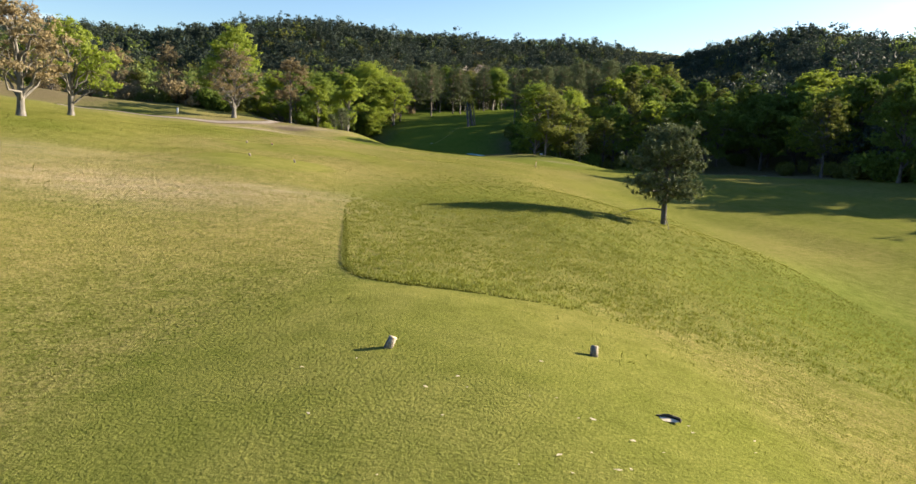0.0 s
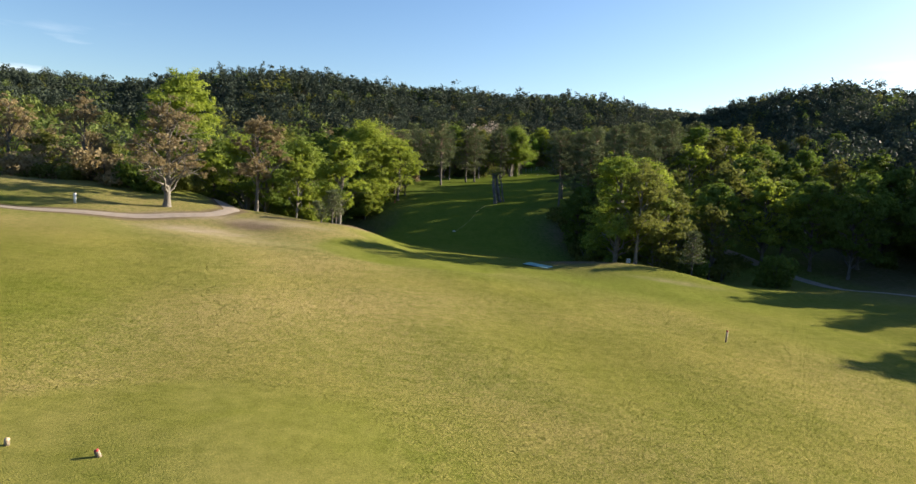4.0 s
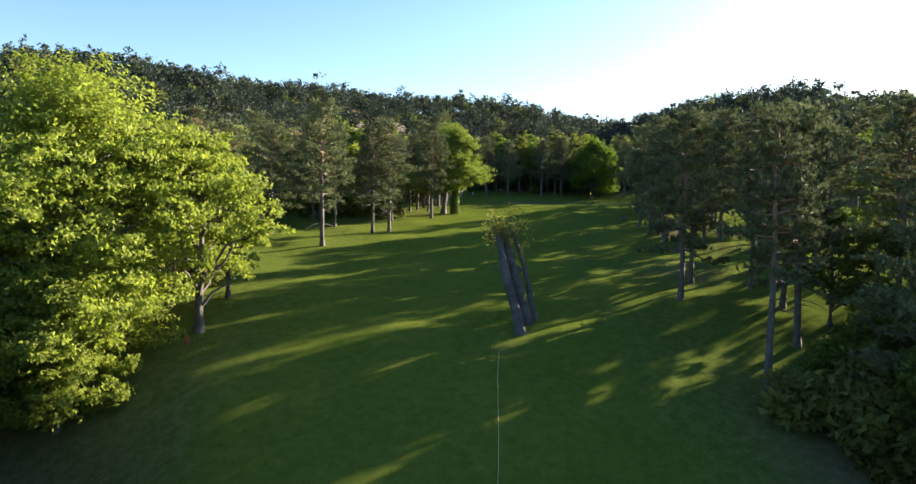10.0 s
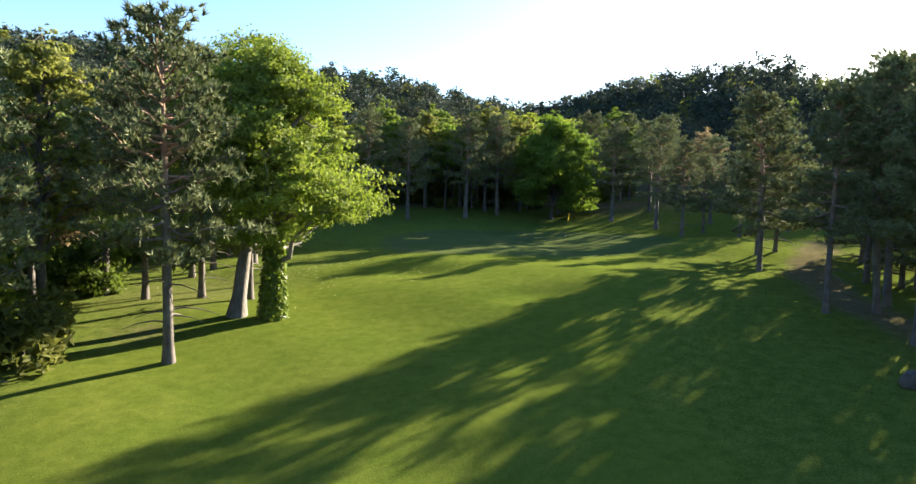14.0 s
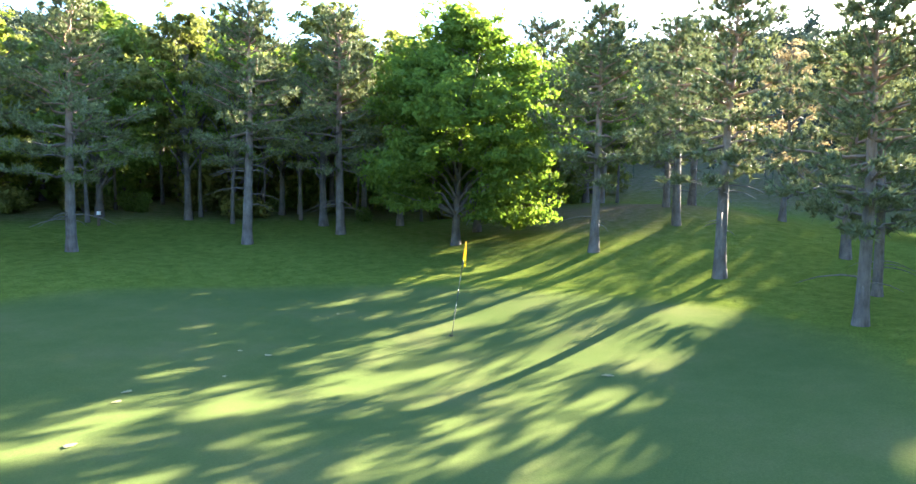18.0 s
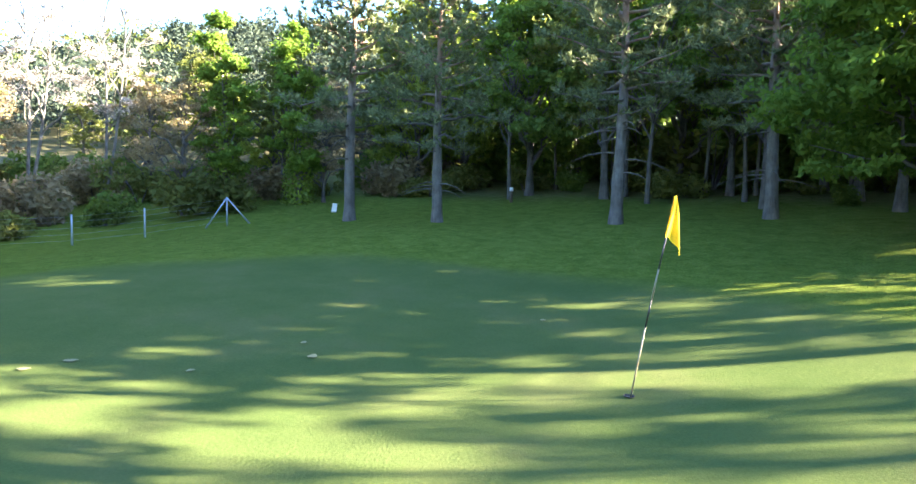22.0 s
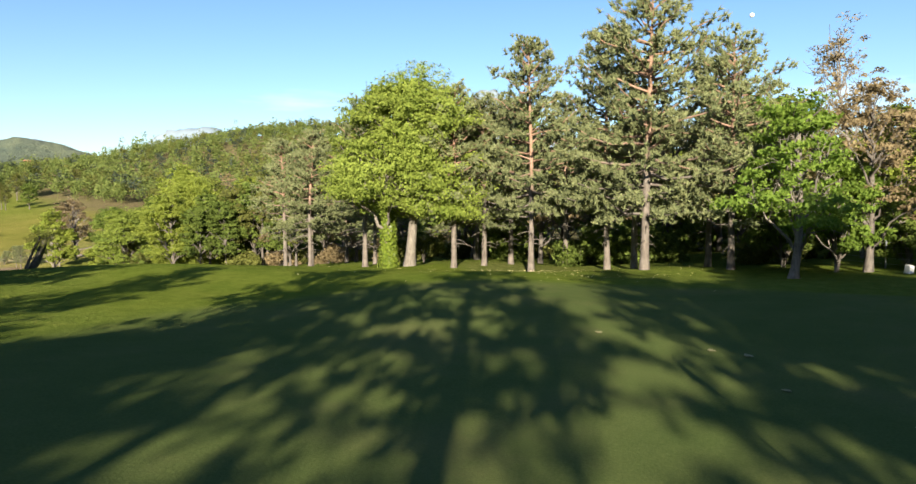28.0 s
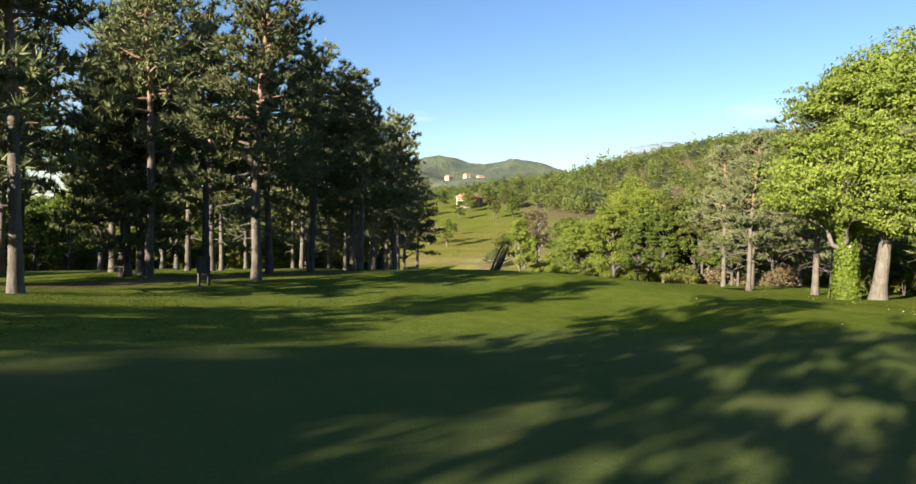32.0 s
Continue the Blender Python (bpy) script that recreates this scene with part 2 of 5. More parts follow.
def box_bm(sx, sy, sz, at=(0, 0, 0), bevel=0.0, turn=None):
    bm = bmesh.new()
    bmesh.ops.create_cube(bm, size=1)
    bmesh.ops.scale(bm, vec=(sx, sy, sz), verts=bm.verts)
    if bevel:
        bmesh.ops.bevel(bm, geom=bm.edges[:], offset=bevel, segments=2, affect="EDGES", profile=0.6)
    if turn is not None:
        bmesh.ops.transform(bm, matrix=turn, verts=bm.verts)
    bmesh.ops.translate(bm, vec=at, verts=bm.verts)
    return bm


def rod_mesh(name, a, b, r0, r1=None, sides=10, caps=True):
    s = Soup()
    r1 = r0 if r1 is None else r1
    path = [np.array(a) * (1 - u) + np.array(b) * u for u in (0, 0, 0.5, 1, 1)]
    path[0] = path[0] + (np.array(a) - np.array(b)) * 1e-4
    path[4] = path[4] + (np.array(b) - np.array(a)) * 1e-4
    s.tube(path, [r0 * 0.01, r0, (r0 + r1) / 2, r1, r1 * 0.01] if caps else [r0, r0, (r0 + r1) / 2, r1, r1], sides)
    return s.mesh(name, False)


def along(path, u):
    """Points of a polyline at the fractions u."""
    path = np.asarray(path, float)
    k = np.asarray(u) * (len(path) - 1)
    i = np.clip(k.astype(int), 0, len(path) - 2)
    return path[i] + (path[i + 1] - path[i]) * (k - i)[:, None]


# ---- trees ----
def pine_meshes(height, bare, radius, trunk_r, tufts=1.0, droop=0.0, lean=0.0, blade=0.25, dead=6):
    """Trunk, branches and needle crown of a Scots pine: bare = height of the first green branch."""
    wood, crown = Soup(), Soup()
    limb = wood
    u = np.linspace(0, 1, 12)
    bend = rng.standard_normal(2) * 0.12
    path = np.stack([lean * height * u ** 1.4 + bend[0] * np.sin(u * 5) * u, bend[1] * np.sin(u * 4 + 1) * u, u * height * 0.985 - 0.25], -1)
    radii = trunk_r * (1 - u) ** 0.75 * 0.95 + 0.02
    radii[0] *= 1.35
    wood.tube(path, radii, 9, 0.05)
    at = lambda z: along(path, np.array([min(z / (height * 0.985), 1.0)]))[0]
    z, turn = bare, rng.random() * 6
    centres, axes = [], []
    while z < height * 0.985:
        f = (z - bare) / (height - bare)
        shape = (min(1.0, 0.6 + f * 2.6)) * (1 - f) ** 0.62 + 0.10
        for k in range(rng.integers(3, 5)):
            turn += 2.4 + rng.random() * 0.5
            ln = radius * shape * (0.55 + 0.6 * rng.random())
            rise = (-0.22 - droop + 0.75 * f + 0.2 * rng.standard_normal() * 0.6)
            out = np.array([math.cos(turn), math.sin(turn), 0])
            p0 = at(z + rng.random() * 0.3)
            w = np.linspace(0, 1, 5)
            b = p0 + out * (w * ln)[:, None] + np.array([0, 0, 1.0]) * ((rise * w + 0.22 * w ** 2) * ln)[:, None]
            b[1:] += rng.standard_normal((4, 3)) * 0.04 * ln
            limb.tube(b, np.linspace(0.05, 0.012, 5) * (0.6 + ln / 4), 4)
            m = max(4, int(ln * 9.0 * tufts))
            s = 0.3 + 0.75 * rng.random(m) ** 0.75
            c = along(b, np.clip(s, 0, 0.999)) + rng.standard_normal((m, 3)) * np.array([0.24, 0.24, 0.09]) * (0.5 + 0.25 * ln)
            centres.append(c)
            axes.append(np.tile(out * 0.55 + np.array([0, 0, 0.75]), (m, 1)))
        z += (0.34 + 0.36 * (1 - f)) * height / 15
    for k in range(dead):
        z = bare * (0.45 + 0.5 * rng.random())
        a = rng.random() * 6.28
        ln = 0.5 + 1.3 * rng.random()
        p0 = at(z)
        w = np.linspace(0, 1, 4)
        b = p0 + np.stack([math.cos(a) * w * ln, math.sin(a) * w * ln, (0.15 * w - 0.35 * w ** 2) * ln], -1)
        limb.tube(b, np.linspace(0.03, 0.006, 4), 4)
    crown.needles(np.concatenate(centres), np.concatenate(axes), blade, blade * 0.1 + 0.009, 14)
    return wood.mesh("trunk", True), crown.mesh("crown")


def broadleaf_meshes(height, crown_base, radius, trunk_r, leaves=9000, leaf=0.11, lobes=11, stems=1, lean=(0, 0), sparse=0.0, twigs=14, lowlobe=0.25, three=True, fork=0.18):
    """Trunk, limbs and leafy crown of a broad-leaved tree, its crown built of uneven lobes on the limbs."""
    wood, crown = Soup(), Soup()
    limb = wood
    u = np.linspace(0, 1, 9)
    tops = []
    for s in range(stems):
        a = rng.random() * 6.28
        spread = 0.12 * height * (stems > 1)
        path = np.stack([lean[0] * u * height + math.cos(a) * spread * u + 0.25 * np.sin(3 * u) * u, lean[1] * u * height + math.sin(a) * spread * u + 0.2 * np.sin(4 * u + 1) * u, -0.25 + u * height * 0.82], -1)
        r = trunk_r * ((1 - u) ** 0.8 * 0.9 + 0.08) / math.sqrt(stems)
        r[0] *= 1.5
        wood.tube(path, r, 9, 0.06)
        tops.append(path)
    mid = (crown_base + height) / 2
    half = (height - crown_base) / 2
    centres, sizes = [], []
    lobes = int(lobes * 1.6)
    for k in range(lobes):
        path = tops[k % len(tops)]
        f = np.clip(lowlobe * 0.4 + (1 - lowlobe * 0.4) * (k + 0.5) / lobes + 0.05 * rng.standard_normal(), 0.02, 1)
        zc = crown_base + (height - crown_base) * (0.05 + 0.83 * f)
        ring = math.sin(math.pi * min(1.0, 0.2 + 0.78 * f ** 0.85)) ** 0.7
        a = k * 2.399 + rng.random() * 0.8
        d = radius * ring * (0.35 + 0.62 * rng.random()) if k < lobes - 1 else 0.0
        base = along(path, np.array([min(0.95, zc / (height * 0.85))]))[0]
        c = np.array([base[0] + math.cos(a) * d, base[1] + math.sin(a) * d, zc])
        sz = radius * (0.17 + 0.25 * rng.random())
        centres.append(c)
        sizes.append(sz)
        start = along(path, np.array([max(fork, min(0.9, (zc - 0.45 * d - 0.8) / (height * 0.82)))]))[0]
        w = np.linspace(0, 1, 6)
        b = start + (c - start) * w[:, None]
        b[:, 2] += np.sin(w * math.pi) * 0.08 * d
        b[1:-1] += rng.standard_normal((4, 3)) * 0.06 * d
        limb.tube(b, trunk_r * 0.42 * (1 - w * 0.85), 5)
        for q in range(twigs // 5):
            e = c + rng.standard_normal(3) * sz * 0.55
            s0 = along(b, np.array([0.5 + 0.45 * rng.random()]))[0]
            limb.tube(np.stack([s0, (s0 + e) / 2 + rng.standard_normal(3) * 0.1, e]), [trunk_r * 0.12, trunk_r * 0.08, 0.008], 4)
    total = sum(s ** 2 for s in sizes)
    for c, sz in zip(centres, sizes):
        n = int(leaves * sz ** 2 / total)
        sub = max(10, n // 34)
        d = rng.standard_normal((sub, 3))
        d /= np.linalg.norm(d, axis=1)[:, None]
        d[:, 2] = np.where(d[:, 2] < -0.3, d[:, 2] * 0.5, d[:, 2])
        hub = c + d * sz * (0.4 + 0.8 * rng.random((sub, 1)) ** 1.2) * np.array([1.1, 1.1, 0.9])
        keep = rng.random(sub) > sparse
        hub = hub[keep]
        if not len(hub):
            continue
        per = max(4, n // sub)
        sprig = (0.055 + 0.075 * sz) * (0.6 + 0.8 * rng.random((len(hub), 1, 1)))
        pts = (hub[:, None] + np.clip(rng.standard_normal((len(hub), per, 3)), -1.7, 1.7) * sprig * np.array([1.15, 1.15, 0.6])).reshape(-1, 3)
        # leaves face outward from their lobe and from the stem, loosely
        away = (pts - c) / sz * 0.45 + (pts - np.array([c[0] * 0.2, c[1] * 0.2, mid])) / radius * 0.45 + np.array([0, 0, 0.35])
        crown.leaves(pts, leaf * 1.12, lean=away, three=three)
    return wood.mesh("trunk", True), crown.mesh("crown")


def tree(name, meshes, bark, leafage, label, category="tree", group="", m=None, parts=("trunk", "crown")):
    ob = thing(name, label, category, group, m)
    for nm, me, mat in zip(parts, meshes, (bark, leafage)):
        part(nm, me, mat, ob)
    return ob


def planted(x, y, turn=0.0, size=1.0, tilt=0.0, sink=0.05, stretch=1.0):
    """The pose of a thing that stands on the ground."""
    return pose(x, y, float(ground_z(x, y)) - sink, 0, tilt, turn) @ Matrix.Diagonal((size, size, size * stretch, 1))


# ---- materials ----
def material(name):
    mat = bpy.data.materials.new(name)
    mat.use_nodes = True
    nodes, links = mat.node_tree.nodes, mat.node_tree.links
    return mat, nodes, links, nodes["Principled BSDF"]


def noise_at(nodes, links, scale, detail=4, rough=0.6, coord=None, vec=None):
    n = nodes.new("ShaderNodeTexNoise")
    n.inputs["Scale"].default_value, n.inputs["Detail"].default_value, n.inputs["Roughness"].default_value = scale, detail, rough
    if vec is None:
        c = coord or nodes.new("ShaderNodeTexCoord")
        vec = c.outputs["Object"]
    links.new(vec, n.inputs["Vector"])
    return n


def ramp(nodes, links, value, stops):
    r = nodes.new("ShaderNodeValToRGB")
    while len(r.color_ramp.elements) < len(stops):
        r.color_ramp.elements.new(0.5)
    for e, (p, c) in zip(r.color_ramp.elements, stops):
        e.position, e.color = p, (*c, 1)
    links.new(value, r.inputs["Fac"])
    return r


def mix(nodes, links, fac, a, b, how="MIX"):
    m = nodes.new("ShaderNodeMix")
    m.data_type, m.blend_type = "RGBA", how
    for s, v in ((m.inputs["Factor"], fac), (m.inputs["A"], a), (m.inputs["B"], b)):
        if isinstance(v, (int, float)):
            s.default_value = v
        elif isinstance(v, tuple):
            s.default_value = (*v, 1)
        else:
            links.new(v, s)
    return m.outputs["Result"]


def bump(nodes, links, height, bsdf, strength, distance):
    b = nodes.new("ShaderNodeBump")
    b.inputs["Strength"].default_value, b.inputs["Distance"].default_value = strength, distance
    links.new(height, b.inputs["Height"])
    links.new(b.outputs["Normal"], bsdf.inputs["Normal"])


def plain(name, colour, rough=0.6, metal=0.0, spread=0.18, scale=9.0, relief=0.0):
    """A painted or natural surface with stains at two scales."""
    mat, n, l, p = material(name)
    big, fine = noise_at(n, l, scale, 5), noise_at(n, l, scale * 9, 3)
    dark = tuple(c * (1 - 1.6 * spread) for c in colour)
    light = tuple(min(1, c * (1 + spread)) for c in colour)
    base = ramp(n, l, big.outputs["Fac"], [(0.3, dark), (0.7, light)]).outputs["Color"]
    base = mix(n, l, 0.35, base, ramp(n, l, fine.outputs["Fac"], [(0.3, dark), (0.7, light)]).outputs["Color"])
    l.new(base, p.inputs["Base Color"])
    p.inputs["Roughness"].default_value, p.inputs["Metallic"].default_value = rough, metal
    if relief:
        bump(n, l, fine.outputs["Fac"], p, 0.6, relief)
    return mat


def leaf_material(name, dark, light, glow=0.45, rough=0.75):
    """Leaves: each its own tone, partly let through by the light."""
    mat, n, l, p = material(name)
    geo, info = n.new("ShaderNodeNewGeometry"), n.new("ShaderNodeObjectInfo")
    tone = ramp(n, l, geo.outputs["Random Per Island"], [(0.0, dark), (1.0, light)]).outputs["Color"]
    patch = noise_at(n, l, 0.55, 3)
    tone = mix(n, l, 0.35, tone, ramp(n, l, patch.outputs["Fac"], [(0.3, dark), (0.7, light)]).outputs["Color"])
    hsv = n.new("ShaderNodeHueSaturation")
    wide = n.new("ShaderNodeMapRange")
    l.new(info.outputs["Random"], wide.inputs["Value"])
    wide.inputs["To Min"].default_value, wide.inputs["To Max"].default_value = 0.8, 1.2
    l.new(wide.outputs["Result"], hsv.inputs["Value"])
    l.new(tone, hsv.inputs["Color"])
    l.new(hsv.outputs["Color"], p.inputs["Base Color"])
    p.inputs["Roughness"].default_value = rough
    p.inputs["Specular IOR Level"].default_value = 0.12
    tr, mx = n.new("ShaderNodeBsdfTranslucent"), n.new("ShaderNodeMixShader")
    bright = n.new("ShaderNodeHueSaturation")
    bright.inputs["Value"].default_value, bright.inputs["Saturation"].default_value = 1.25, 1.1
    l.new(hsv.outputs["Color"], bright.inputs["Color"])
    l.new(bright.outputs["Color"], tr.inputs["Color"])
    mx.inputs["Fac"].default_value = glow
    l.new(p.outputs["BSDF"], mx.inputs[1])
    l.new(tr.outputs["BSDF"], mx.inputs[2])
    l.new(mx.outputs["Shader"], n["Material Output"].inputs["Surface"])
    return mat


def bark_material(name, low, high, top=None, top_z=0.0):
    """Bark with upright furrows; a Scots pine turns orange higher up."""
    mat, n, l, p = material(name)
    c = n.new("ShaderNodeTexCoord")
    m = n.new("ShaderNodeMapping")
    m.inputs["Scale"].default_value = (9, 9, 1.6)
    l.new(c.outputs["Object"], m.inputs["Vector"])
    f = noise_at(n, l, 1.6, 6, 0.7, vec=m.outputs["Vector"])
    base = ramp(n, l, f.outputs["Fac"], [(0.32, low), (0.68, high)]).outputs["Color"]
    if top:
        s = n.new("ShaderNodeSeparateXYZ")
        l.new(c.outputs["Object"], s.inputs["Vector"])
        r = n.new("ShaderNodeMapRange")
        r.inputs["From Min"].default_value, r.inputs["From Max"].default_value = top_z, top_z + 2.2
        l.new(s.outputs["Z"], r.inputs["Value"])
        base = mix(n, l, r.outputs["Result"], base, ramp(n, l, f.outputs["Fac"], [(0.3, tuple(v * 0.6 for v in top)), (0.7, top)]).outputs["Color"])
    blot = noise_at(n, l, 2.3, 3)
    base = mix(n, l, 0.25, base, ramp(n, l, blot.outputs["Fac"], [(0.35, (0.05, 0.05, 0.045)), (0.7, (0.3, 0.29, 0.26))]).outputs["Color"])
    l.new(base, p.inputs["Base Color"])
    p.inputs["Roughness"].default_value = 0.9
    bump(n, l, f.outputs["Fac"], p, 0.9, 0.03)
    return mat


def grass_material():
    """Turf: zone.x dry straw, zone.y close-mown, zone.z bare earth and litter."""
    mat, n, l, p = material("turf")
    c = n.new("ShaderNodeTexCoord")
    att = n.new("ShaderNodeAttribute")
    att.attribute_name = "zone"
    z = n.new("ShaderNodeSeparateXYZ")
    l.new(att.outputs["Vector"], z.inputs["Vector"])
    blade = noise_at(n, l, 16, 6, 0.75, c)
    clump = noise_at(n, l, 2.6, 5, 0.65, c)
    field = noise_at(n, l, 0.16, 5, 0.6, c)
    rough = ramp(n, l, blade.outputs["Fac"], [(0.36, (0.04, 0.058, 0.008)), (0.5, (0.14, 0.158, 0.028)), (0.64, (0.29, 0.27, 0.065))]).outputs["Color"]
    tuft = ramp(n, l, clump.outputs["Fac"], [(0.3, (0.075, 0.105, 0.014)), (0.5, (0.155, 0.175, 0.032)), (0.72, (0.25, 0.235, 0.06))]).outputs["Color"]
    rough = mix(n, l, 0.5, rough, tuft)
    rough = mix(n, l, 0.4, rough, ramp(n, l, field.outputs["Fac"], [(0.35, (0.095, 0.135, 0.016)), (0.65, (0.225, 0.21, 0.055))]).outputs["Color"])
    lush = n.new("ShaderNodeAttribute")
    lush.attribute_name = "lush"
    deep = ramp(n, l, clump.outputs["Fac"], [(0.3, (0.06, 0.098, 0.016)), (0.5, (0.118, 0.168, 0.03)), (0.72, (0.205, 0.235, 0.055))]).outputs["Color"]
    deep = mix(n, l, 0.45, deep, ramp(n, l, blade.outputs["Fac"], [(0.3, (0.036, 0.064, 0.01)), (0.7, (0.215, 0.26, 0.055))]).outputs["Color"])
    rough = mix(n, l, 1.0, rough, (1.2, 1.1, 1.25), "MULTIPLY")
    rough = mix(n, l, lush.outputs["Fac"], rough, deep)
    speck = noise_at(n, l, 36, 4, 0.75, c)
    rough = mix(n, l, 0.9, rough, ramp(n, l, speck.outputs["Fac"], [(0.32, (0.42, 0.46, 0.4)), (0.5, (0.95, 0.95, 0.9)), (0.7, (1.5, 1.45, 1.3))]).outputs["Color"], "MULTIPLY")
    straw = ramp(n, l, blade.outputs["Fac"], [(0.3, (0.22, 0.155, 0.07)), (0.7, (0.52, 0.385, 0.2))]).outputs["Color"]
    dry = n.new("ShaderNodeMath")
    dry.operation = "MULTIPLY"
    l.new(z.outputs["X"], dry.inputs[0])
    l.new(ramp(n, l, mix(n, l, 0.6, clump.outputs["Fac"], blade.outputs["Fac"]), [(0.36, (0, 0, 0)), (0.6, (1, 1, 1))]).outputs["Color"], dry.inputs[1])
    base = mix(n, l, dry.outputs["Value"], rough, straw)
    fine = noise_at(n, l, 34, 4, 0.7, c)
    worn = noise_at(n, l, 0.45, 5, 0.65, c)
    mown = ramp(n, l, fine.outputs["Fac"], [(0.3, (0.07, 0.108, 0.013)), (0.7, (0.155, 0.196, 0.027))]).outputs["Color"]
    mown = mix(n, l, 0.4, mown, ramp(n, l, worn.outputs["Fac"], [(0.35, (0.08, 0.135, 0.016)), (0.68, (0.175, 0.2, 0.03))]).outputs["Color"])
    tee = ramp(n, l, fine.outputs["Fac"], [(0.3, (0.128, 0.144, 0.024)), (0.7, (0.242, 0.245, 0.062))]).outputs["Color"]
    tee = mix(n, l, 0.45, tee, ramp(n, l, worn.outputs["Fac"], [(0.35, (0.142, 0.172, 0.026)), (0.65, (0.268, 0.25, 0.082))]).outputs["Color"])
    tee = mix(n, l, 1.0, tee, (1.08, 1.0, 1.05), "MULTIPLY")
    mown = mix(n, l, lush.outputs["Fac"], tee, mown)
    mown = mix(n, l, 0.45, mown, ramp(n, l, clump.outputs["Fac"], [(0.32, (0.62, 0.68, 0.55)), (0.5, (1, 1, 1)), (0.68, (1.28, 1.22, 1.25))]).outputs["Color"], "MULTIPLY")
    mown = mix(n, l, 0.45, mown, ramp(n, l, speck.outputs["Fac"], [(0.34, (0.55, 0.6, 0.5)), (0.66, (1.4, 1.35, 1.4))]).outputs["Color"], "MULTIPLY")
    putting = n.new("ShaderNodeAttribute")
    putting.attribute_name = "putting"
    pale = ramp(n, l, fine.outputs["Fac"], [(0.3, (0.07, 0.098, 0.03)), (0.7, (0.132, 0.156, 0.056))]).outputs["Color"]
    pale = mix(n, l, 0.5, pale, ramp(n, l, worn.outputs["Fac"], [(0.36, (0.07, 0.108, 0.033)), (0.52, (0.104, 0.132, 0.045)), (0.66, (0.146, 0.148, 0.062))]).outputs["Color"])
    mown = mix(n, l, putting.outputs["Fac"], mown, pale)
    base = mix(n, l, z.outputs["Y"], base, mown)
    soil = ramp(n, l, clump.outputs["Fac"], [(0.3, (0.075, 0.052, 0.032)), (0.5, (0.15, 0.108, 0.07)), (0.7, (0.235, 0.18, 0.125))]).outputs["Color"]
    soil = mix(n, l, 0.5, soil, ramp(n, l, blade.outputs["Fac"], [(0.3, (0.05, 0.038, 0.024)), (0.7, (0.27, 0.21, 0.15))]).outputs["Color"])
    edge = n.new("ShaderNodeMath")
    edge.operation = "MULTIPLY_ADD"
    l.new(clump.outputs["Fac"], edge.inputs[0])
    edge.inputs[1].default_value = 1.4
    edge.inputs[2].default_value = -0.7
    add = n.new("ShaderNodeMath")
    add.operation, add.use_clamp = "ADD", True
    l.new(z.outputs["Z"], add.inputs[0])
    l.new(edge.outputs["Value"], add.inputs[1])
    gate = n.new("ShaderNodeMath")
    gate.operation, gate.use_clamp = "MULTIPLY", True
    l.new(add.outputs["Value"], gate.inputs[0])
    l.new(z.outputs["Z"], gate.inputs[1])
    base = mix(n, l, gate.outputs["Value"], base, soil)
    sand = n.new("ShaderNodeAttribute")
    sand.attribute_name = "sand"
    base = mix(n, l, sand.outputs["Fac"], base, ramp(n, l, blade.outputs["Fac"], [(0.3, (0.26, 0.2, 0.13)), (0.7, (0.5, 0.41, 0.29))]).outputs["Color"])
    base = mix(n, l, 1.0, base, (0.76, 0.78, 0.78), "MULTIPLY")
    l.new(base, p.inputs["Base Color"])
    p.inputs["Roughness"].default_value = 0.85
    p.inputs["Specular IOR Level"].default_value = 0.0
    h = mix(n, l, 0.45, blade.outputs["Fac"], clump.outputs["Fac"])
    h = mix(n, l, z.outputs["Y"], h, fine.outputs["Fac"])
    b = n.new("ShaderNodeBump")
    less = n.new("ShaderNodeMapRange")
    less.inputs["To Min"].default_value, less.inputs["To Max"].default_value = 0.085, 0.008
    l.new(z.outputs["Y"], less.inputs["Value"])
    calm, both = n.new("ShaderNodeMapRange"), n.new("ShaderNodeMath")
    calm.inputs["To Min"].default_value, calm.inputs["To Max"].default_value = 1.0, 0.5
    both.operation = "MULTIPLY"
    l.new(lush.outputs["Fac"], calm.inputs["Value"])
    l.new(calm.outputs["Result"], both.inputs[0])
    l.new(less.outputs["Result"], both.inputs[1])
    l.new(both.outputs["Value"], b.inputs["Distance"])
    b.inputs["Strength"].default_value = 0.8
    l.new(h, b.inputs["Height"])
    l.new(b.outputs["Normal"], p.inputs["Normal"])
    return mat


TURF = grass_material()
PINE_BARK = bark_material("pine_bark", (0.05, 0.04, 0.032), (0.155, 0.128, 0.108), (0.32, 0.18, 0.11), 3.8)
GREY_BARK = bark_material("grey_bark", (0.06, 0.052, 0.042), (0.21, 0.185, 0.155))
DARK_BARK = bark_material("dark_bark", (0.03, 0.026, 0.022), (0.12, 0.10, 0.085))
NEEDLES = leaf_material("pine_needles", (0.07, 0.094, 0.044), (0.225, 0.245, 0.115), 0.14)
# hill pines: darker copy of the needles, blue distance haze put into the colour
NEEDLES_HAZED = leaf_material("pine_needles_hazed", (0.026, 0.041, 0.033), (0.072, 0.092, 0.06), 0.16)
LEAF_BRIGHT = leaf_material("spring_leaves", (0.125, 0.17, 0.028), (0.3, 0.345, 0.07), 0.48)
LEAF_GREEN = leaf_material("green_leaves", (0.06, 0.098, 0.02), (0.165, 0.215, 0.046), 0.36)
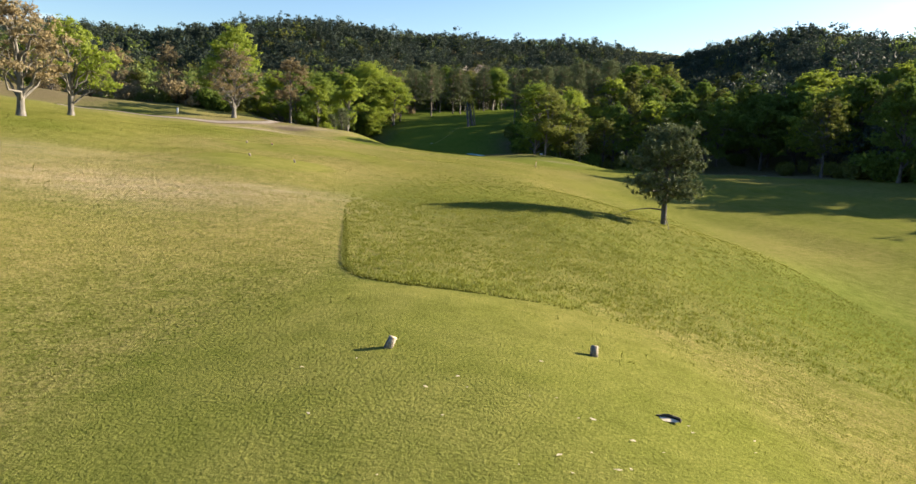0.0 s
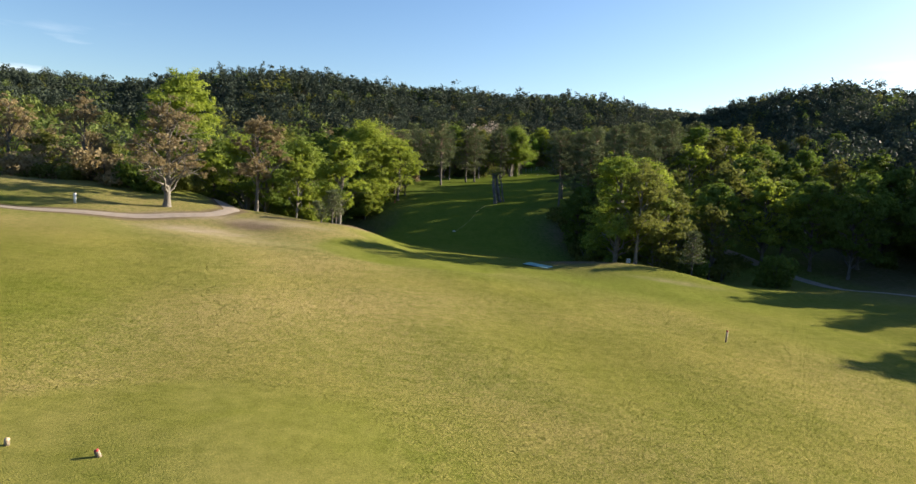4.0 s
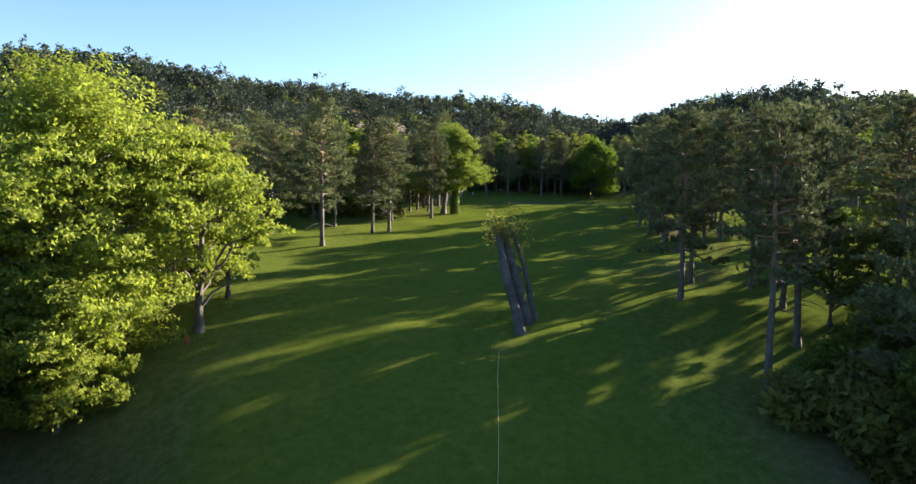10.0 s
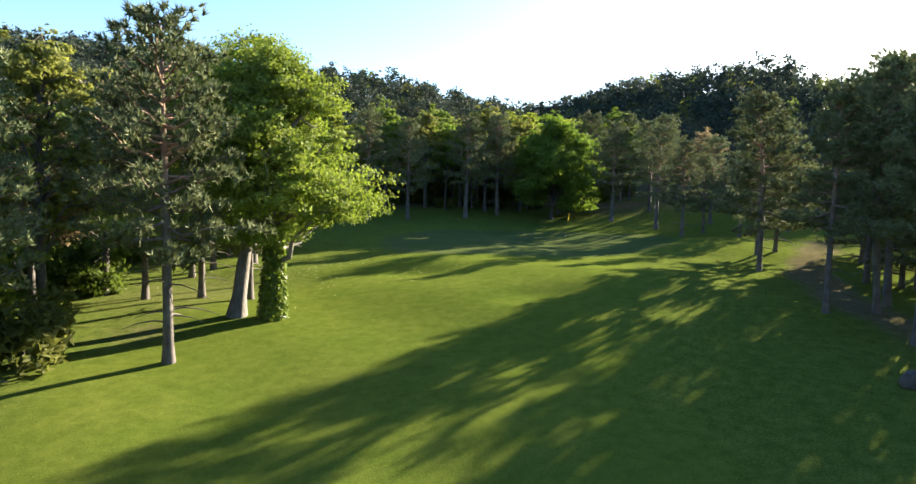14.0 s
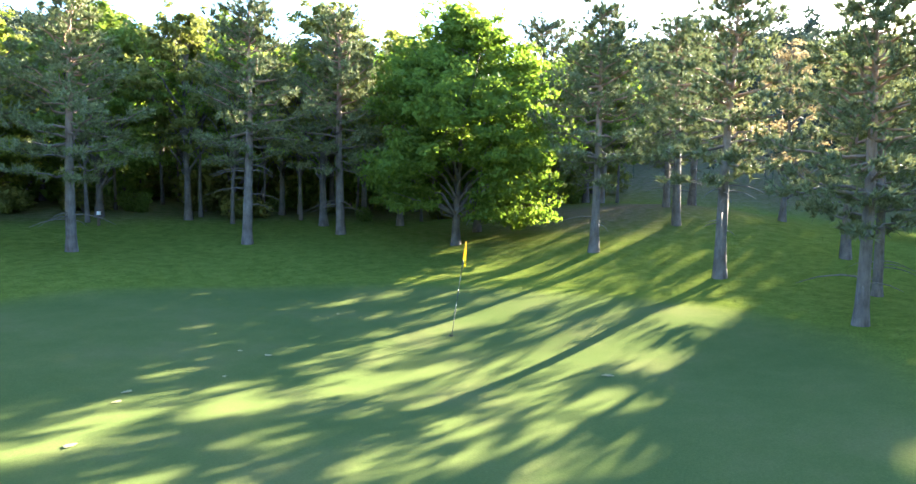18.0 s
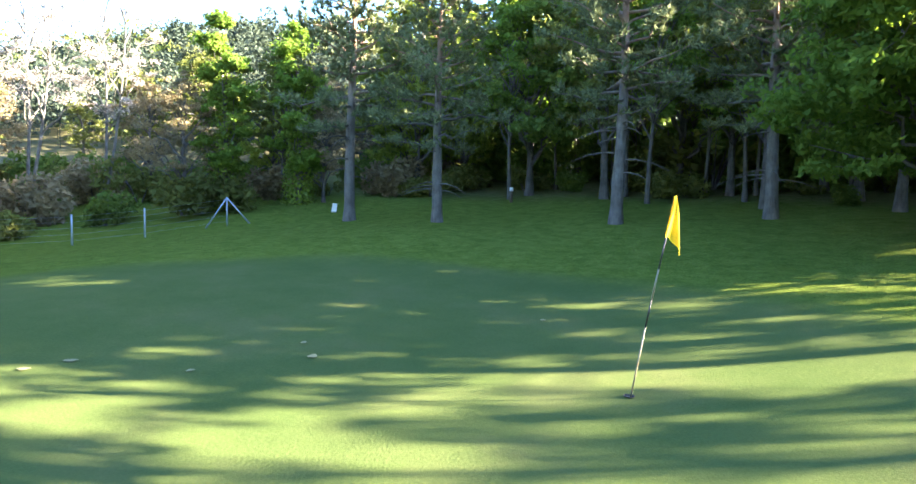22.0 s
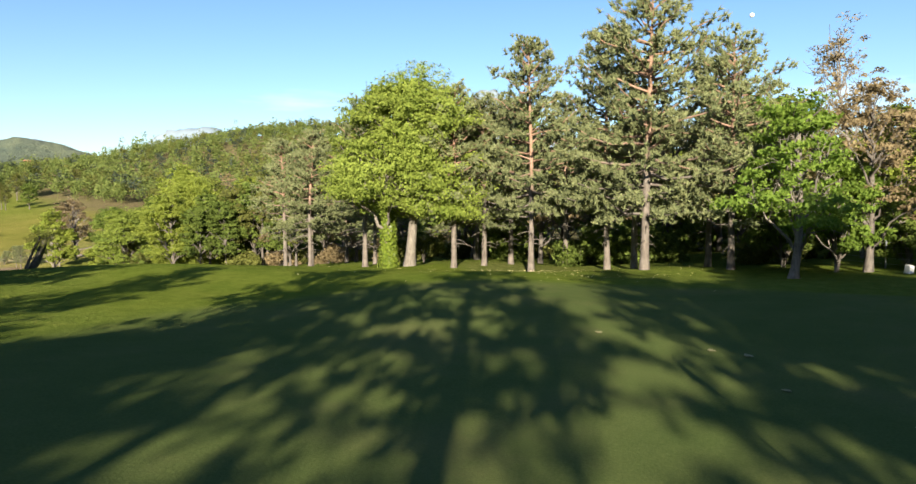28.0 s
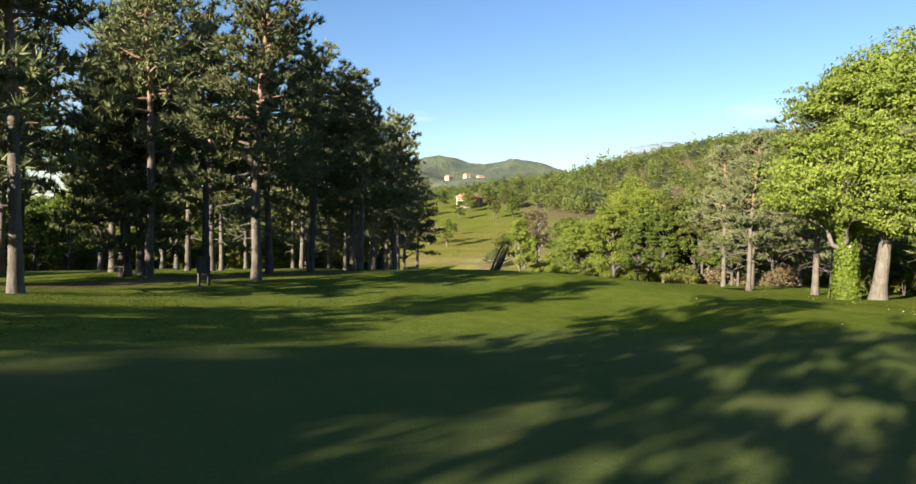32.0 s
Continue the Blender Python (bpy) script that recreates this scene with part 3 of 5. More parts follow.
LEAF_MAPLE = leaf_material("maple_leaves", (0.085, 0.148, 0.026), (0.195, 0.278, 0.05), 0.5)
LEAF_DULL = leaf_material("dull_leaves", (0.085, 0.1, 0.025), (0.19, 0.2, 0.056), 0.42)
LEAF_BROWN = leaf_material("young_brown_leaves", (0.14, 0.11, 0.06), (0.31, 0.25, 0.14), 0.35)
LEAF_BLOSSOM = leaf_material("pale_blossom", (0.3, 0.25, 0.21), (0.52, 0.46, 0.4), 0.4)
LEAF_OAK = leaf_material("oak_leaves", (0.092, 0.135, 0.022), (0.235, 0.288, 0.058), 0.34)
LEAF_HILL = leaf_material("hill_leaves", (0.055, 0.085, 0.022), (0.145, 0.175, 0.05), 0.3)


# ---- the ground ----
def spaced(a, b, fine, lo, hi, grow=1.16):
    """Grid lines: even steps from a to b, widening out to lo and hi."""
    mid = list(np.arange(a, b + fine / 2, fine))
    s, left, right = fine, [], []
    while (left[-1] if left else a) > lo:
        s *= grow
        left.append((left[-1] if left else a) - s)
    s = fine
    while (right[-1] if right else b) < hi:
        s *= grow
        right.append((right[-1] if right else b) + s)
    return np.array(left[::-1] + mid + right)


GROVE_TRACK = [(42, 150), (35.4, 145.6), (31, 142), (27.8, 138.6), (25.4, 134.4), (23.6, 129), (19.5, 121)]


def zones(x, y):
    """How dry, how close-mown and how bare the turf is."""
    wob = 0.35 * np.sin(x * 1.1 + y * 0.6) + 0.3 * np.sin(y * 1.7 - x * 0.8)
    far = line_far(x, y, COURSE)
    plateau = 1 - step(70, 80, y)
    patch = 0.5 + 0.5 * np.sin(x * 0.33 + 1.2 * np.sin(y * 0.21)) * np.sin(y * 0.26 + 0.8 * np.sin(x * 0.3) + 0.6)
    dry = plateau * (0.12 + 0.55 * patch) * (0.55 + 0.45 * step(4, -6, x))
    dry = dry * (0.2 + 0.8 * step(-45, -8, y))
    dry = dry * (1 - 0.85 * step(-10, -16, x) * step(54, 44, y))
    dry = np.maximum(dry, 1.1 * dome(x, y, -5, 7.5, 6, 3.6)) + 0.5 * dome(x, y, -16, 62, 9, 7)
    mown = 0.9 * step(1.25, 0.95, np.hypot((x - 26.6) / 9.6, (y - 160.2) / 8.0) + 0.02 * wob)
    for cx, cy, rx, ry in ((3.4, -4.5, 2.6, 4.6), (-5.2, 17, 2.6, 3.6), (-7.4, 28.5, 3.6, 3.2), (-6, 62, 6, 5.6)):
        mown = np.maximum(mown, (0.72 + 0.12 * np.sign(np.sin((x * 0.9 + (y - cy) * 0.5) * 1.9))) * step(1.15, 0.95, np.hypot((x - cx) / rx, (y - cy) / ry) + 0.03 * wob))
    lane = line_far(x, y, [(-3, 70), (-4, 90), (0, 112), (9, 138), (20, 152)])
    mown = np.maximum(mown, 0.7 * step(8.5, 6.0, lane + wob))
    mown = np.maximum(mown, 0.55 * step(9, 5, line_far(x, y, [(32, 20), (17, 52), (14, 60)])) * plateau)
    bare = 0.85 * step(26, 40, far + 2 * wob - 24 * step(64, 50, y))
    bare = np.maximum(bare, 1.1 * step(2.0, 0.7, line_far(x, y, [(-40, 58), (-26, 62.5), (-21.4, 66.5), (-21.2, 70.5), (-23.6, 75), (-27.5, 82), (-32, 90)])))
    bare = np.maximum(bare, 0.85 * step(1.7, 0.6, line_far(x, y, GROVE_TRACK) + 0.5 * wob))
    for cx, cy, rx, ry, k in ((-18, 65, 3.0, 2.0, 1.0), (-16.5, 68.5, 3.2, 1.2, 0.8), (-12.4, 74.6, 2.0, 3.6, 1.3), (6.5, 69, 5.5, 3.2, 1.0), (2.5, 73, 3, 2, 0.9), (-16, 95.5, 4, 5, 1.0), (9.5, 90, 4, 8, 0.8), (26.5, 131, 4, 3, 0.45), (25, 122, 5, 5, 0.5), (20, 116, 4, 4, 0.45),
                              (14, 110, 3.5, 4, 0.5), (11, 94, 3.5, 4, 0.6), (25.5, 140.2, 3, 0.9, 0.2), (5, 150, 5, 6, 0.45), (0.6, 101.2, 1.3, 1.0, 1.0), (4.5, 143.5, 2, 1.5, 0.7), (43.5, 173, 5, 5, 0.75), (-22, 96, 14, 12, 0.8), (46, 175, 9, 7, 0.8), (40, 146, 4, 5, 0.3)):
        bare = np.maximum(bare, k * dome(x, y, cx, cy, rx, ry) * 1.2)
    bare = np.maximum(bare, 0.7 * step(178, 184, y)) * (1 - mown)
    return np.stack([np.clip(dry * (1 - mown), 0, 1), np.clip(mown, 0, 1), np.clip(bare, 0, 1)], -1)


gx, gy = spaced(-34, 46, 0.55, -1900, 1900), spaced(-14, 188, 0.55, -1900, 1900)
GX, GY = np.meshgrid(gx, gy)
GZ = ground_z(GX, GY)
nx, ny = len(gx), len(gy)
i = (np.arange(ny - 1)[:, None] * nx + np.arange(nx - 1)[None]).ravel()
ground_mesh = smooth(mesh_of("ground", np.stack([GX, GY, GZ], -1).reshape(-1, 3), [np.stack([i, i + 1, i + nx + 1, i + nx], -1)]))
zone = ground_mesh.attributes.new("zone", "FLOAT_VECTOR", "POINT")
zone.data.foreach_set("vector", zones(GX, GY).astype(np.float32).ravel())
lush = ground_mesh.attributes.new("lush", "FLOAT", "POINT")
lush.data.foreach_set("value", np.maximum(0.9 * step(66, 84, GY) + 0.4 * step(0.8, 1.6, GX + 0.2 * GY) * step(-1.2, 0, GY) * (1 - step(9, 20, GY)) + 0.25 * step(6, 14, GX) * (1 - step(66, 84, GY)), np.maximum(0.55 * step(10, -30, GY), 0.5 * step(50, 58, GY))).astype(np.float32).ravel())
putting = ground_mesh.attributes.new("putting", "FLOAT", "POINT")
putting.data.foreach_set("value", step(1.16, 1.06, np.hypot((GX - 26.6) / 9.6, (GY - 160.2) / 8.0) + 0.02 * np.sin(GX * 0.9 + GY * 0.5)).astype(np.float32).ravel())
sandy = ground_mesh.attributes.new("sand", "FLOAT", "POINT")
grit = 0.75 + 0.35 * np.sin(GX * 2.3 + GY) * np.sin(GY * 3.1 - GX)
pale = sum(k * dome(GX, GY, cx, cy, rx, ry, a) for cx, cy, rx, ry, a, k in ((-20.5, 61.3, 3.2, 1.3, 10, 1.1), (-15.9, 66.3, 3.0, 0.8, 5, 0.9), (-22, 65.5, 4, 1.2, 15, 0.6), (12.6, 63, 2.6, 0.6, -10, 0.5), (-17, 59, 4, 2.4, 0, 0.35), (-12, 74, 1.3, 3.0, 0, 0.4), (-5.5, 7.2, 5.5, 2.6, 0, 0.42), (-1.6, 9.6, 2.6, 1.2, 0, 0.35), (-12, 12, 5, 3, 0, 0.3), (27.8, 138, 2.2, 0.9, 55, 0.12)))
sandy.data.foreach_set("value", np.clip(pale * grit, 0, 1).astype(np.float32).ravel())
ground_mesh.materials.append(TURF)
ground = tagged(new("ground", ground_mesh), "rolling golf course turf with dry patches and worn earth", "ground", kind="structure")


# ---- pines round the fairway and the green ----
def pine_kind(n, height, bare, radius, trunk_r, label, group, **kw):
    return tree("scots_pine", pine_meshes(height, bare, radius, trunk_r, **kw), PINE_BARK, NEEDLES, label, "pine tree", group)


def grove(kinds, spots):
    """Stand the kinds in turn on the spots (x, y, height); the first use of a kind is the kind itself."""
    used = {}
    for k, (x, y, h) in enumerate(spots):
        src, tall = kinds[k % len(kinds)]
        s = h / tall
        m = planted(x, y, rng.random() * 360, s, rng.normal() * 1.2)
        if src not in used:
            src.matrix_basis = m
            used[src] = True
        else:
            c = copy_thing(src, Matrix.Identity(4))
            c.matrix_basis = m


tall_kinds = [(pine_kind(0, 10, 3.3, 2.8, 0.160, "tall Scots pine with a bare grey trunk and open crown", "pines along the fairway", dead=9, tufts=1.4), 10),
              (pine_kind(0, 10, 2.6, 3.0, 0.152, "Scots pine with drooping lower branches, beside the fairway", "pines along the fairway", droop=0.12, tufts=1.4), 10),
              (pine_kind(0, 10, 3.8, 2.4, 0.144, "slender Scots pine with a high crown, beside the fairway", "pines along the fairway", dead=10, tufts=1.3), 10)]
grove(tall_kinds, [(-6.25, 124.9, 10.3), (-2.1, 131.1, 9.0), (-0.6, 132.2, 9.6), (4.5, 140.4, 9.2), (-10.4, 132.4, 9), (-5.1, 135, 9), (0.3, 138.2, 8), (6.2, 155.6, 9), (4.4, 158.4, 9.2),
                   (3.5, 148.8, 8.5), (5.5, 148.2, 8.2), (1.9, 151.2, 9), (7.2, 147.4, 8.4), (-13, 126, 9), (-16, 130, 10), (-12, 138, 10), (-7, 141, 9.5), (-2, 144, 9), (-20, 122, 10)])
west_kinds = [(pine_kind(0, 12, 2.6, 3.7, 0.176, "sunlit Scots pine with a dense blue-green crown", "pines beside the green", tufts=1.5), 12),
              (pine_kind(0, 12, 3.2, 3.0, 0.144, "sunlit Scots pine with an orange trunk, beside the green", "pines beside the green", tufts=1.5), 12)]
grove(west_kinds, [(8.2, 156.4, 11.4), (8.9, 151.9, 9.7), (7.2, 159.5, 9.0), (5.2, 154.2, 10.8)])
east_kinds = [(pine_kind(0, 10, 4.0, 2.2, 0.136, "dark Scots pine in a grove on bare earth", "pine grove", tufts=1.7), 10),
              (pine_kind(0, 10, 3.0, 2.6, 0.144, "broad Scots pine in a grove, in its own shade", "pine grove", tufts=1.8), 10),
              (pine_kind(0, 10, 4.8, 1.9, 0.128, "thin Scots pine with a high crown, in a grove", "pine grove", tufts=1.5, dead=9), 10)]
# the last two pines are added to throw shade on the fairway
east = [(24.6, 136.4, 8.2), (29.2, 143.3, 8.8), (33.6, 147.4, 8.8), (20.2, 127.4, 9.2), (21.6, 128, 8.6), (18.3, 122.2, 9.2), (18.6, 120.6, 8.4), (17.7, 118.9, 8.2), (17.0, 116, 9), (20, 117.6, 8.4), (21.8, 118.4, 9.3),
        (21.3, 120.7, 9), (24.1, 133.2, 8.6), (25.8, 132.8, 9), (22.2, 127.5, 9.6), (30.2, 138.1, 9.4), (10.8, 105.4, 9.2), (9.2, 97, 9.8), (35.4, 137.7, 10.4), (32.1, 137.2, 9.6), (32.6, 138.4, 8.8), (26.4, 135.9, 9.2),
        (29.7, 131.8, 9.8), (31.8, 140, 9.8), (28, 136.6, 9.6), (12.5, 99.5, 9.6), (13, 108, 9), (14.6, 103, 9.4), (11.8, 93, 9.2), (27.2, 127, 9.6), (30.5, 125, 10), (33.5, 130, 10.2), (24.5, 123.5, 9.4),
        (28.5, 119, 10), (23.3, 113.5, 9.6), (18.5, 109.5, 9.2), (36.8, 133, 10.5), (38.2, 141.5, 9), (37.5, 126, 10.5), (33, 118, 10), (26, 108, 10), (20, 102, 9.8), (16.5, 96, 10), (17.5, 89.5, 10.2), (41, 135, 9.6), (42, 128, 10), (21, 94, 10.4), (15.2, 106, 9.4), (19.6, 98.2, 9.6)]
grove(east_kinds, [(x, y, h * (0.93 if y > 125 else 1)) for x, y, h in east])
green_kinds = [(pine_kind(0, 9.5, 3.6, 2.3, 0.2, "Scots pine with a pale leaning trunk, behind the green", "pines behind the green", tufts=1.35, dead=10), 9.5),
               (pine_kind(0, 9.5, 3.1, 2.5, 0.19, "Scots pine with layered branches, behind the green", "pines behind the green", tufts=1.35), 9.5)]
# includes unseen pines east of the green, added and sized to shade it
grove(green_kinds, [(19.2, 174.8, 9.4), (22.7, 174.7, 8.6), (28.4, 175.2, 9.2), (32.6, 177.2, 9.6), (38.4, 175.4, 8.8), (39.3, 168.2, 8.6), (40, 163.2, 8.4), (39.5, 154.2, 5.8), (44.3, 169.3, 8.4), (37.6, 157.6, 6.8),
                    (45.5, 163, 7.4), (41.5, 159.6, 6), (42, 176, 9.6), (52.5, 164, 7.4), (47.5, 148.5, 7), (43.5, 146.5, 7.4), (48.5, 159.5, 5.6), (42.5, 156, 4), (46.5, 156.2, 5), (49, 180, 9.6), (44, 143.5, 8.4), (46.8, 172.5, 7.6), (50, 174, 9)])

# ---- broad-leaved trees ----
def leafy(name, label, group, x, y, h, base, r, tr, mat, bark=None, turn=0.0, **kw):
    return tree(name, broadleaf_meshes(h, base, r, tr, **kw), bark or GREY_BARK, mat, label, "tree", group, planted(x, y, turn))


leafy("maple_tree", "round maple in fresh green leaf, behind the putting green", "", 36.2, 173.1, 9.8, 0.9, 3.75, 0.17, LEAF_MAPLE, DARK_BARK, leaves=90000, leaf=0.085, lobes=30, lowlobe=0.0)
leafy("oak_tree", "large oak in pale spring leaf with a thick leaning trunk", "", 6.5, 144.5, 9.5, 2.0, 3.7, 0.28, LEAF_OAK, lean=(0.09, 0.13), leaves=90000, leaf=0.058, lobes=26, fork=0.36)
lone = tree("young_pine", pine_meshes(3.15, 1.12, 1.3, 0.085, tufts=3.0, blade=0.16, dead=2), DARK_BARK, NEEDLES, "small bushy pine standing alone on the slope", "pine tree", "", planted(9.5, 12.6, 40))
for x, y, h in ((-14, 69.7, 1.9), (-13.7, 72.8, 2.9), (-13.6, 74, 3.1), (15.5, 68.2, 3.6)):
    tree("pine_sapling", pine_meshes(h, h * 0.3, h * 0.27, 0.045, tufts=1.2, blade=0.15, dead=1), PINE_BARK, NEEDLES, "young pine on the edge of the bank", "pine tree", "young pines", planted(x, y, rng.random() * 360))
leafy("bare_tree", "old tree with fine grey-brown twigs hardly in leaf", "", -25.2, 67.2, 8.4, 1.4, 3.0, 0.26, LEAF_BROWN, leaves=9000, leaf=0.075, lobes=15, twigs=60, sparse=0.1)
leafy("oak_tree", "oak with the first yellow-green leaves, on the tee plateau", "oaks on the plateau", -21.3, 26.1, 6.4, 1.6, 2.6, 0.22, LEAF_BROWN, leaves=7000, leaf=0.08, lobes=12, twigs=48)
leafy("oak_tree", "oak with the first yellow-green leaves, on the tee plateau", "oaks on the plateau", -22.8, 32.8, 6.3, 1.6, 2.5, 0.2, LEAF_BRIGHT, leaves=8000, leaf=0.08, lobes=12, twigs=48)
leafy("oak_tree", "tall green oak with a leaning trunk, behind the plateau", "", -33, 84, 13.6, 3, 4.8, 0.36, LEAF_BRIGHT, lean=(0.16, 0), leaves=36000, leaf=0.11, lobes=17)
leafy("red_tree", "slender tree with reddish young leaves above green lower ones", "", -20.6, 74.2, 8.8, 2.4, 2.3, 0.17, LEAF_BROWN, DARK_BARK, leaves=9000, leaf=0.09, lobes=12, twigs=40, sparse=0.2)
leafy("birch_tree", "light young tree in yellow-green leaf", "", -17.5, 75.7, 6.2, 1.2, 1.7, 0.1, LEAF_BRIGHT, leaves=8000, leaf=0.075, lobes=10)
leafy("oak_tree", "green tree on the bank with dead twigs on top", "", -14.4, 79.8, 9.6, 1.6, 2.2, 0.2, LEAF_BRIGHT, leaves=28000, leaf=0.085, lobes=15, twigs=30)
leafy("poplar_tree", "broad poplar in bright yellow-green leaf over the ravine", "poplars", -15.4, 103.6, 11.6, 0.7, 4.9, 0.34, LEAF_BRIGHT, DARK_BARK, leaves=90000, leaf=0.075, lobes=30, lean=(-0.02, 0), lowlobe=0.0)
leafy("poplar_tree", "leaning poplar in dull green leaf over the ravine", "poplars", -20.2, 104.2, 9.6, 0.8, 3.4, 0.24, LEAF_GREEN, DARK_BARK, leaves=26000, leaf=0.09, lobes=15)
leafy("poplar_tree", "narrower poplar in yellow-green leaf beside the fairway", "poplars", -11.4, 105.2, 8.6, 1.8, 2.9, 0.2, LEAF_BRIGHT, DARK_BARK, leaves=24000, leaf=0.08, lobes=15)
leafy("poplar_tree", "leafy young poplar rising out of the ravine", "poplars", -18.6, 83.4, 6.9, 0.4, 2.3, 0.17, LEAF_BRIGHT, leaves=60000, leaf=0.052, lobes=20, three=False)
leafy("oak_tree", "tall oak with dead white limbs on top", "", -24.5, 83, 10.4, 2.6, 3.2, 0.28, LEAF_BRIGHT, leaves=24000, leaf=0.08, lobes=14, twigs=36, sparse=0.2)
leafy("willow_tree", "young tree in thin yellowish leaf on the mound", "", 11.6, 70.2, 9.4, 1.2, 2.6, 0.14, LEAF_DULL, leaves=18000, leaf=0.07, lobes=12)
leafy("oak_tree", "leafy oak on the mound beside the tee", "trees on the mound", 10.6, 72.9, 10.4, 1.0, 3.5, 0.24, LEAF_OAK, leaves=28000, leaf=0.08, lobes=15)
leafy("hazel_tree", "bushy tree with thin leaf on the mound", "trees on the mound", 13.9, 72.5, 8.0, 0.8, 2.6, 0.14, LEAF_DULL, leaves=14000, leaf=0.085, lobes=13, stems=3)
leafy("oak_tree", "green oak among the dark pines", "", 16.6, 84, 10.8, 2, 4.0, 0.26, LEAF_BRIGHT, leaves=40000, leaf=0.085, lobes=15)
leafy("hazel_tree", "brushy tree with thin leaf on the slope", "trees on the mound", 16.5, 77, 8.2, 0.8, 2.4, 0.14, LEAF_DULL, leaves=12000, leaf=0.085, lobes=12, stems=2)
leafy("olive_tree", "crooked tree in thin green leaf beside the putting green", "", 10.4, 161.6, 6.2, 1.5, 2.3, 0.16, LEAF_MAPLE, leaves=12000, leaf=0.07, lobes=11, twigs=50, lean=(-0.1, 0.05))
for x, y, h, m_, lab in ((1.6, 164.4, 10.5, LEAF_BROWN, "tall thin tree with brown buds and hardly any leaf"), (2.5, 168.0, 12, LEAF_BLOSSOM, "tall slender tree with pale blossom and bare twigs"), (0.3, 170.4, 10.5, LEAF_BROWN, "tall thin tree with brown buds and hardly any leaf"),
                      (-0.3, 173.2, 11.5, LEAF_BLOSSOM, "tall slender tree with pale blossom and bare twigs"), (3.4, 173.4, 12, LEAF_BLOSSOM, "tall slender tree with pale blossom and bare twigs"), (5.4, 175.6, 11.5, LEAF_BLOSSOM, "tall slender tree with pale blossom and bare twigs"), (4.6, 169.3, 9.5, LEAF_DULL, "slim tree with thin yellowish leaf before the wood")):
    leafy("cherry_tree" if m_ is LEAF_BLOSSOM else "thin_tree", lab, "thin trees behind the fence", x, y, h, h * 0.3, 2.4, 0.12, m_, leaves=4200 if m_ is LEAF_BLOSSOM else 4500, leaf=0.06, lobes=13, twigs=60, stems=2, sparse=0.25)
leafy("hazel_tree", "bushy bright green tree beneath the pines", "bushes beside the green", 7.6, 163.0, 4.4, 0.3, 1.7, 0.1, LEAF_MAPLE, leaves=15000, leaf=0.07, lobes=12, stems=3)
leafy("hazel_tree", "low bright green bush beside the crooked tree", "bushes beside the green", 6.6, 165.2, 2.3, 0.1, 1.2, 0.06, LEAF_GREEN, leaves=9000, leaf=0.07, lobes=10, stems=3)
leafy("hazel_tree", "dark green bush between the pine trunks", "bushes beside the green", 5.6, 161.3, 4.2, 0.2, 1.9, 0.08, LEAF_GREEN, leaves=11000, leaf=0.075, lobes=10, stems=3)

# kinds of wood trees, copied
wood_kinds = []
for mat, lab, nm, h, b, r, cnt, lf in ((LEAF_GREEN, "broad-leaved tree in fresh leaf at the wood's edge", "wood_tree", 10, 1.8, 3.3, 15000, 0.115), (LEAF_DULL, "slim tree in thin dull leaf in the wood", "wood_tree", 10, 2.8, 2.4, 9500, 0.1),
                                      (LEAF_BRIGHT, "broad-leaved tree in yellow-green leaf at the wood's edge", "wood_tree", 9, 1.6, 3.0, 13000, 0.11), (LEAF_BROWN, "leafless brownish tree with fine twigs in the wood", "wood_tree", 9, 1.8, 2.6, 6500, 0.08),
                                      (LEAF_MAPLE, "thin dark-stemmed young tree in the shade of the wood", "slender_tree", 8, 3.0, 1.7, 4200, 0.085)):
    wood_kinds.append((tree(nm, broadleaf_meshes(h, b, r, 0.17 if r > 2 else 0.085, leaves=cnt, leaf=lf, lobes=15, twigs=18, lowlobe=0.1), DARK_BARK, mat, lab, "tree", "wood trees"), h))


def wood_row(picks, spots):
    for k, (x, y, h) in enumerate(spots):
        src, tall = wood_kinds[picks[k % len(picks)]]
        m = planted(x, y, rng.random() * 360, h / tall)
        if src not in first_used:
            src.matrix_basis = m
            first_used.add(src)
        else:
            copy_thing(src, Matrix.Identity(4)).matrix_basis = m


first_used = set()


def scatter(n, x0, x1, y0, y1, h0, h1, apart, keep=lambda x, y: True):
    out = []
    for _ in range(n * 30):
        x, y = x0 + (x1 - x0) * rng.random(), y0 + (y1 - y0) * rng.random()
        if len(out) < n and keep(x, y) and all((x - a) ** 2 + (y - b) ** 2 > apart ** 2 for a, b, _ in out):
            out.append((x, y, h0 + (h1 - h0) * rng.random()))
    return out


rng = np.random.default_rng(41)
# behind the green, beside the fence, west of the green
wood_row((4,), scatter(30, 21, 54, 178.6, 190, 6.5, 9, 1.7))
wood_row((3,), [(50, 168.8, 8)])
wood_row((1, 2, 1, 0), scatter(28, 16, 56, 179, 194, 8, 11.5, 2.8))
wood_row((1, 3, 2), scatter(9, 8, 19, 178, 188, 4.5, 6.5, 2.2))
wood_row((1, 3, 1), scatter(16, -12, 14, 174, 196, 5.5, 8.5, 2.6))
wood_row((3, 1, 2), scatter(9, -6, 8, 163, 173, 5, 8, 2.4))
wood_row((0, 1, 2, 3), scatter(24, -24, 1.5, 142, 166, 7.5, 10.5, 2.8))
wood_row((1, 0, 3), scatter(20, -34, -14, 108, 142, 7.5, 10.5, 3.0))
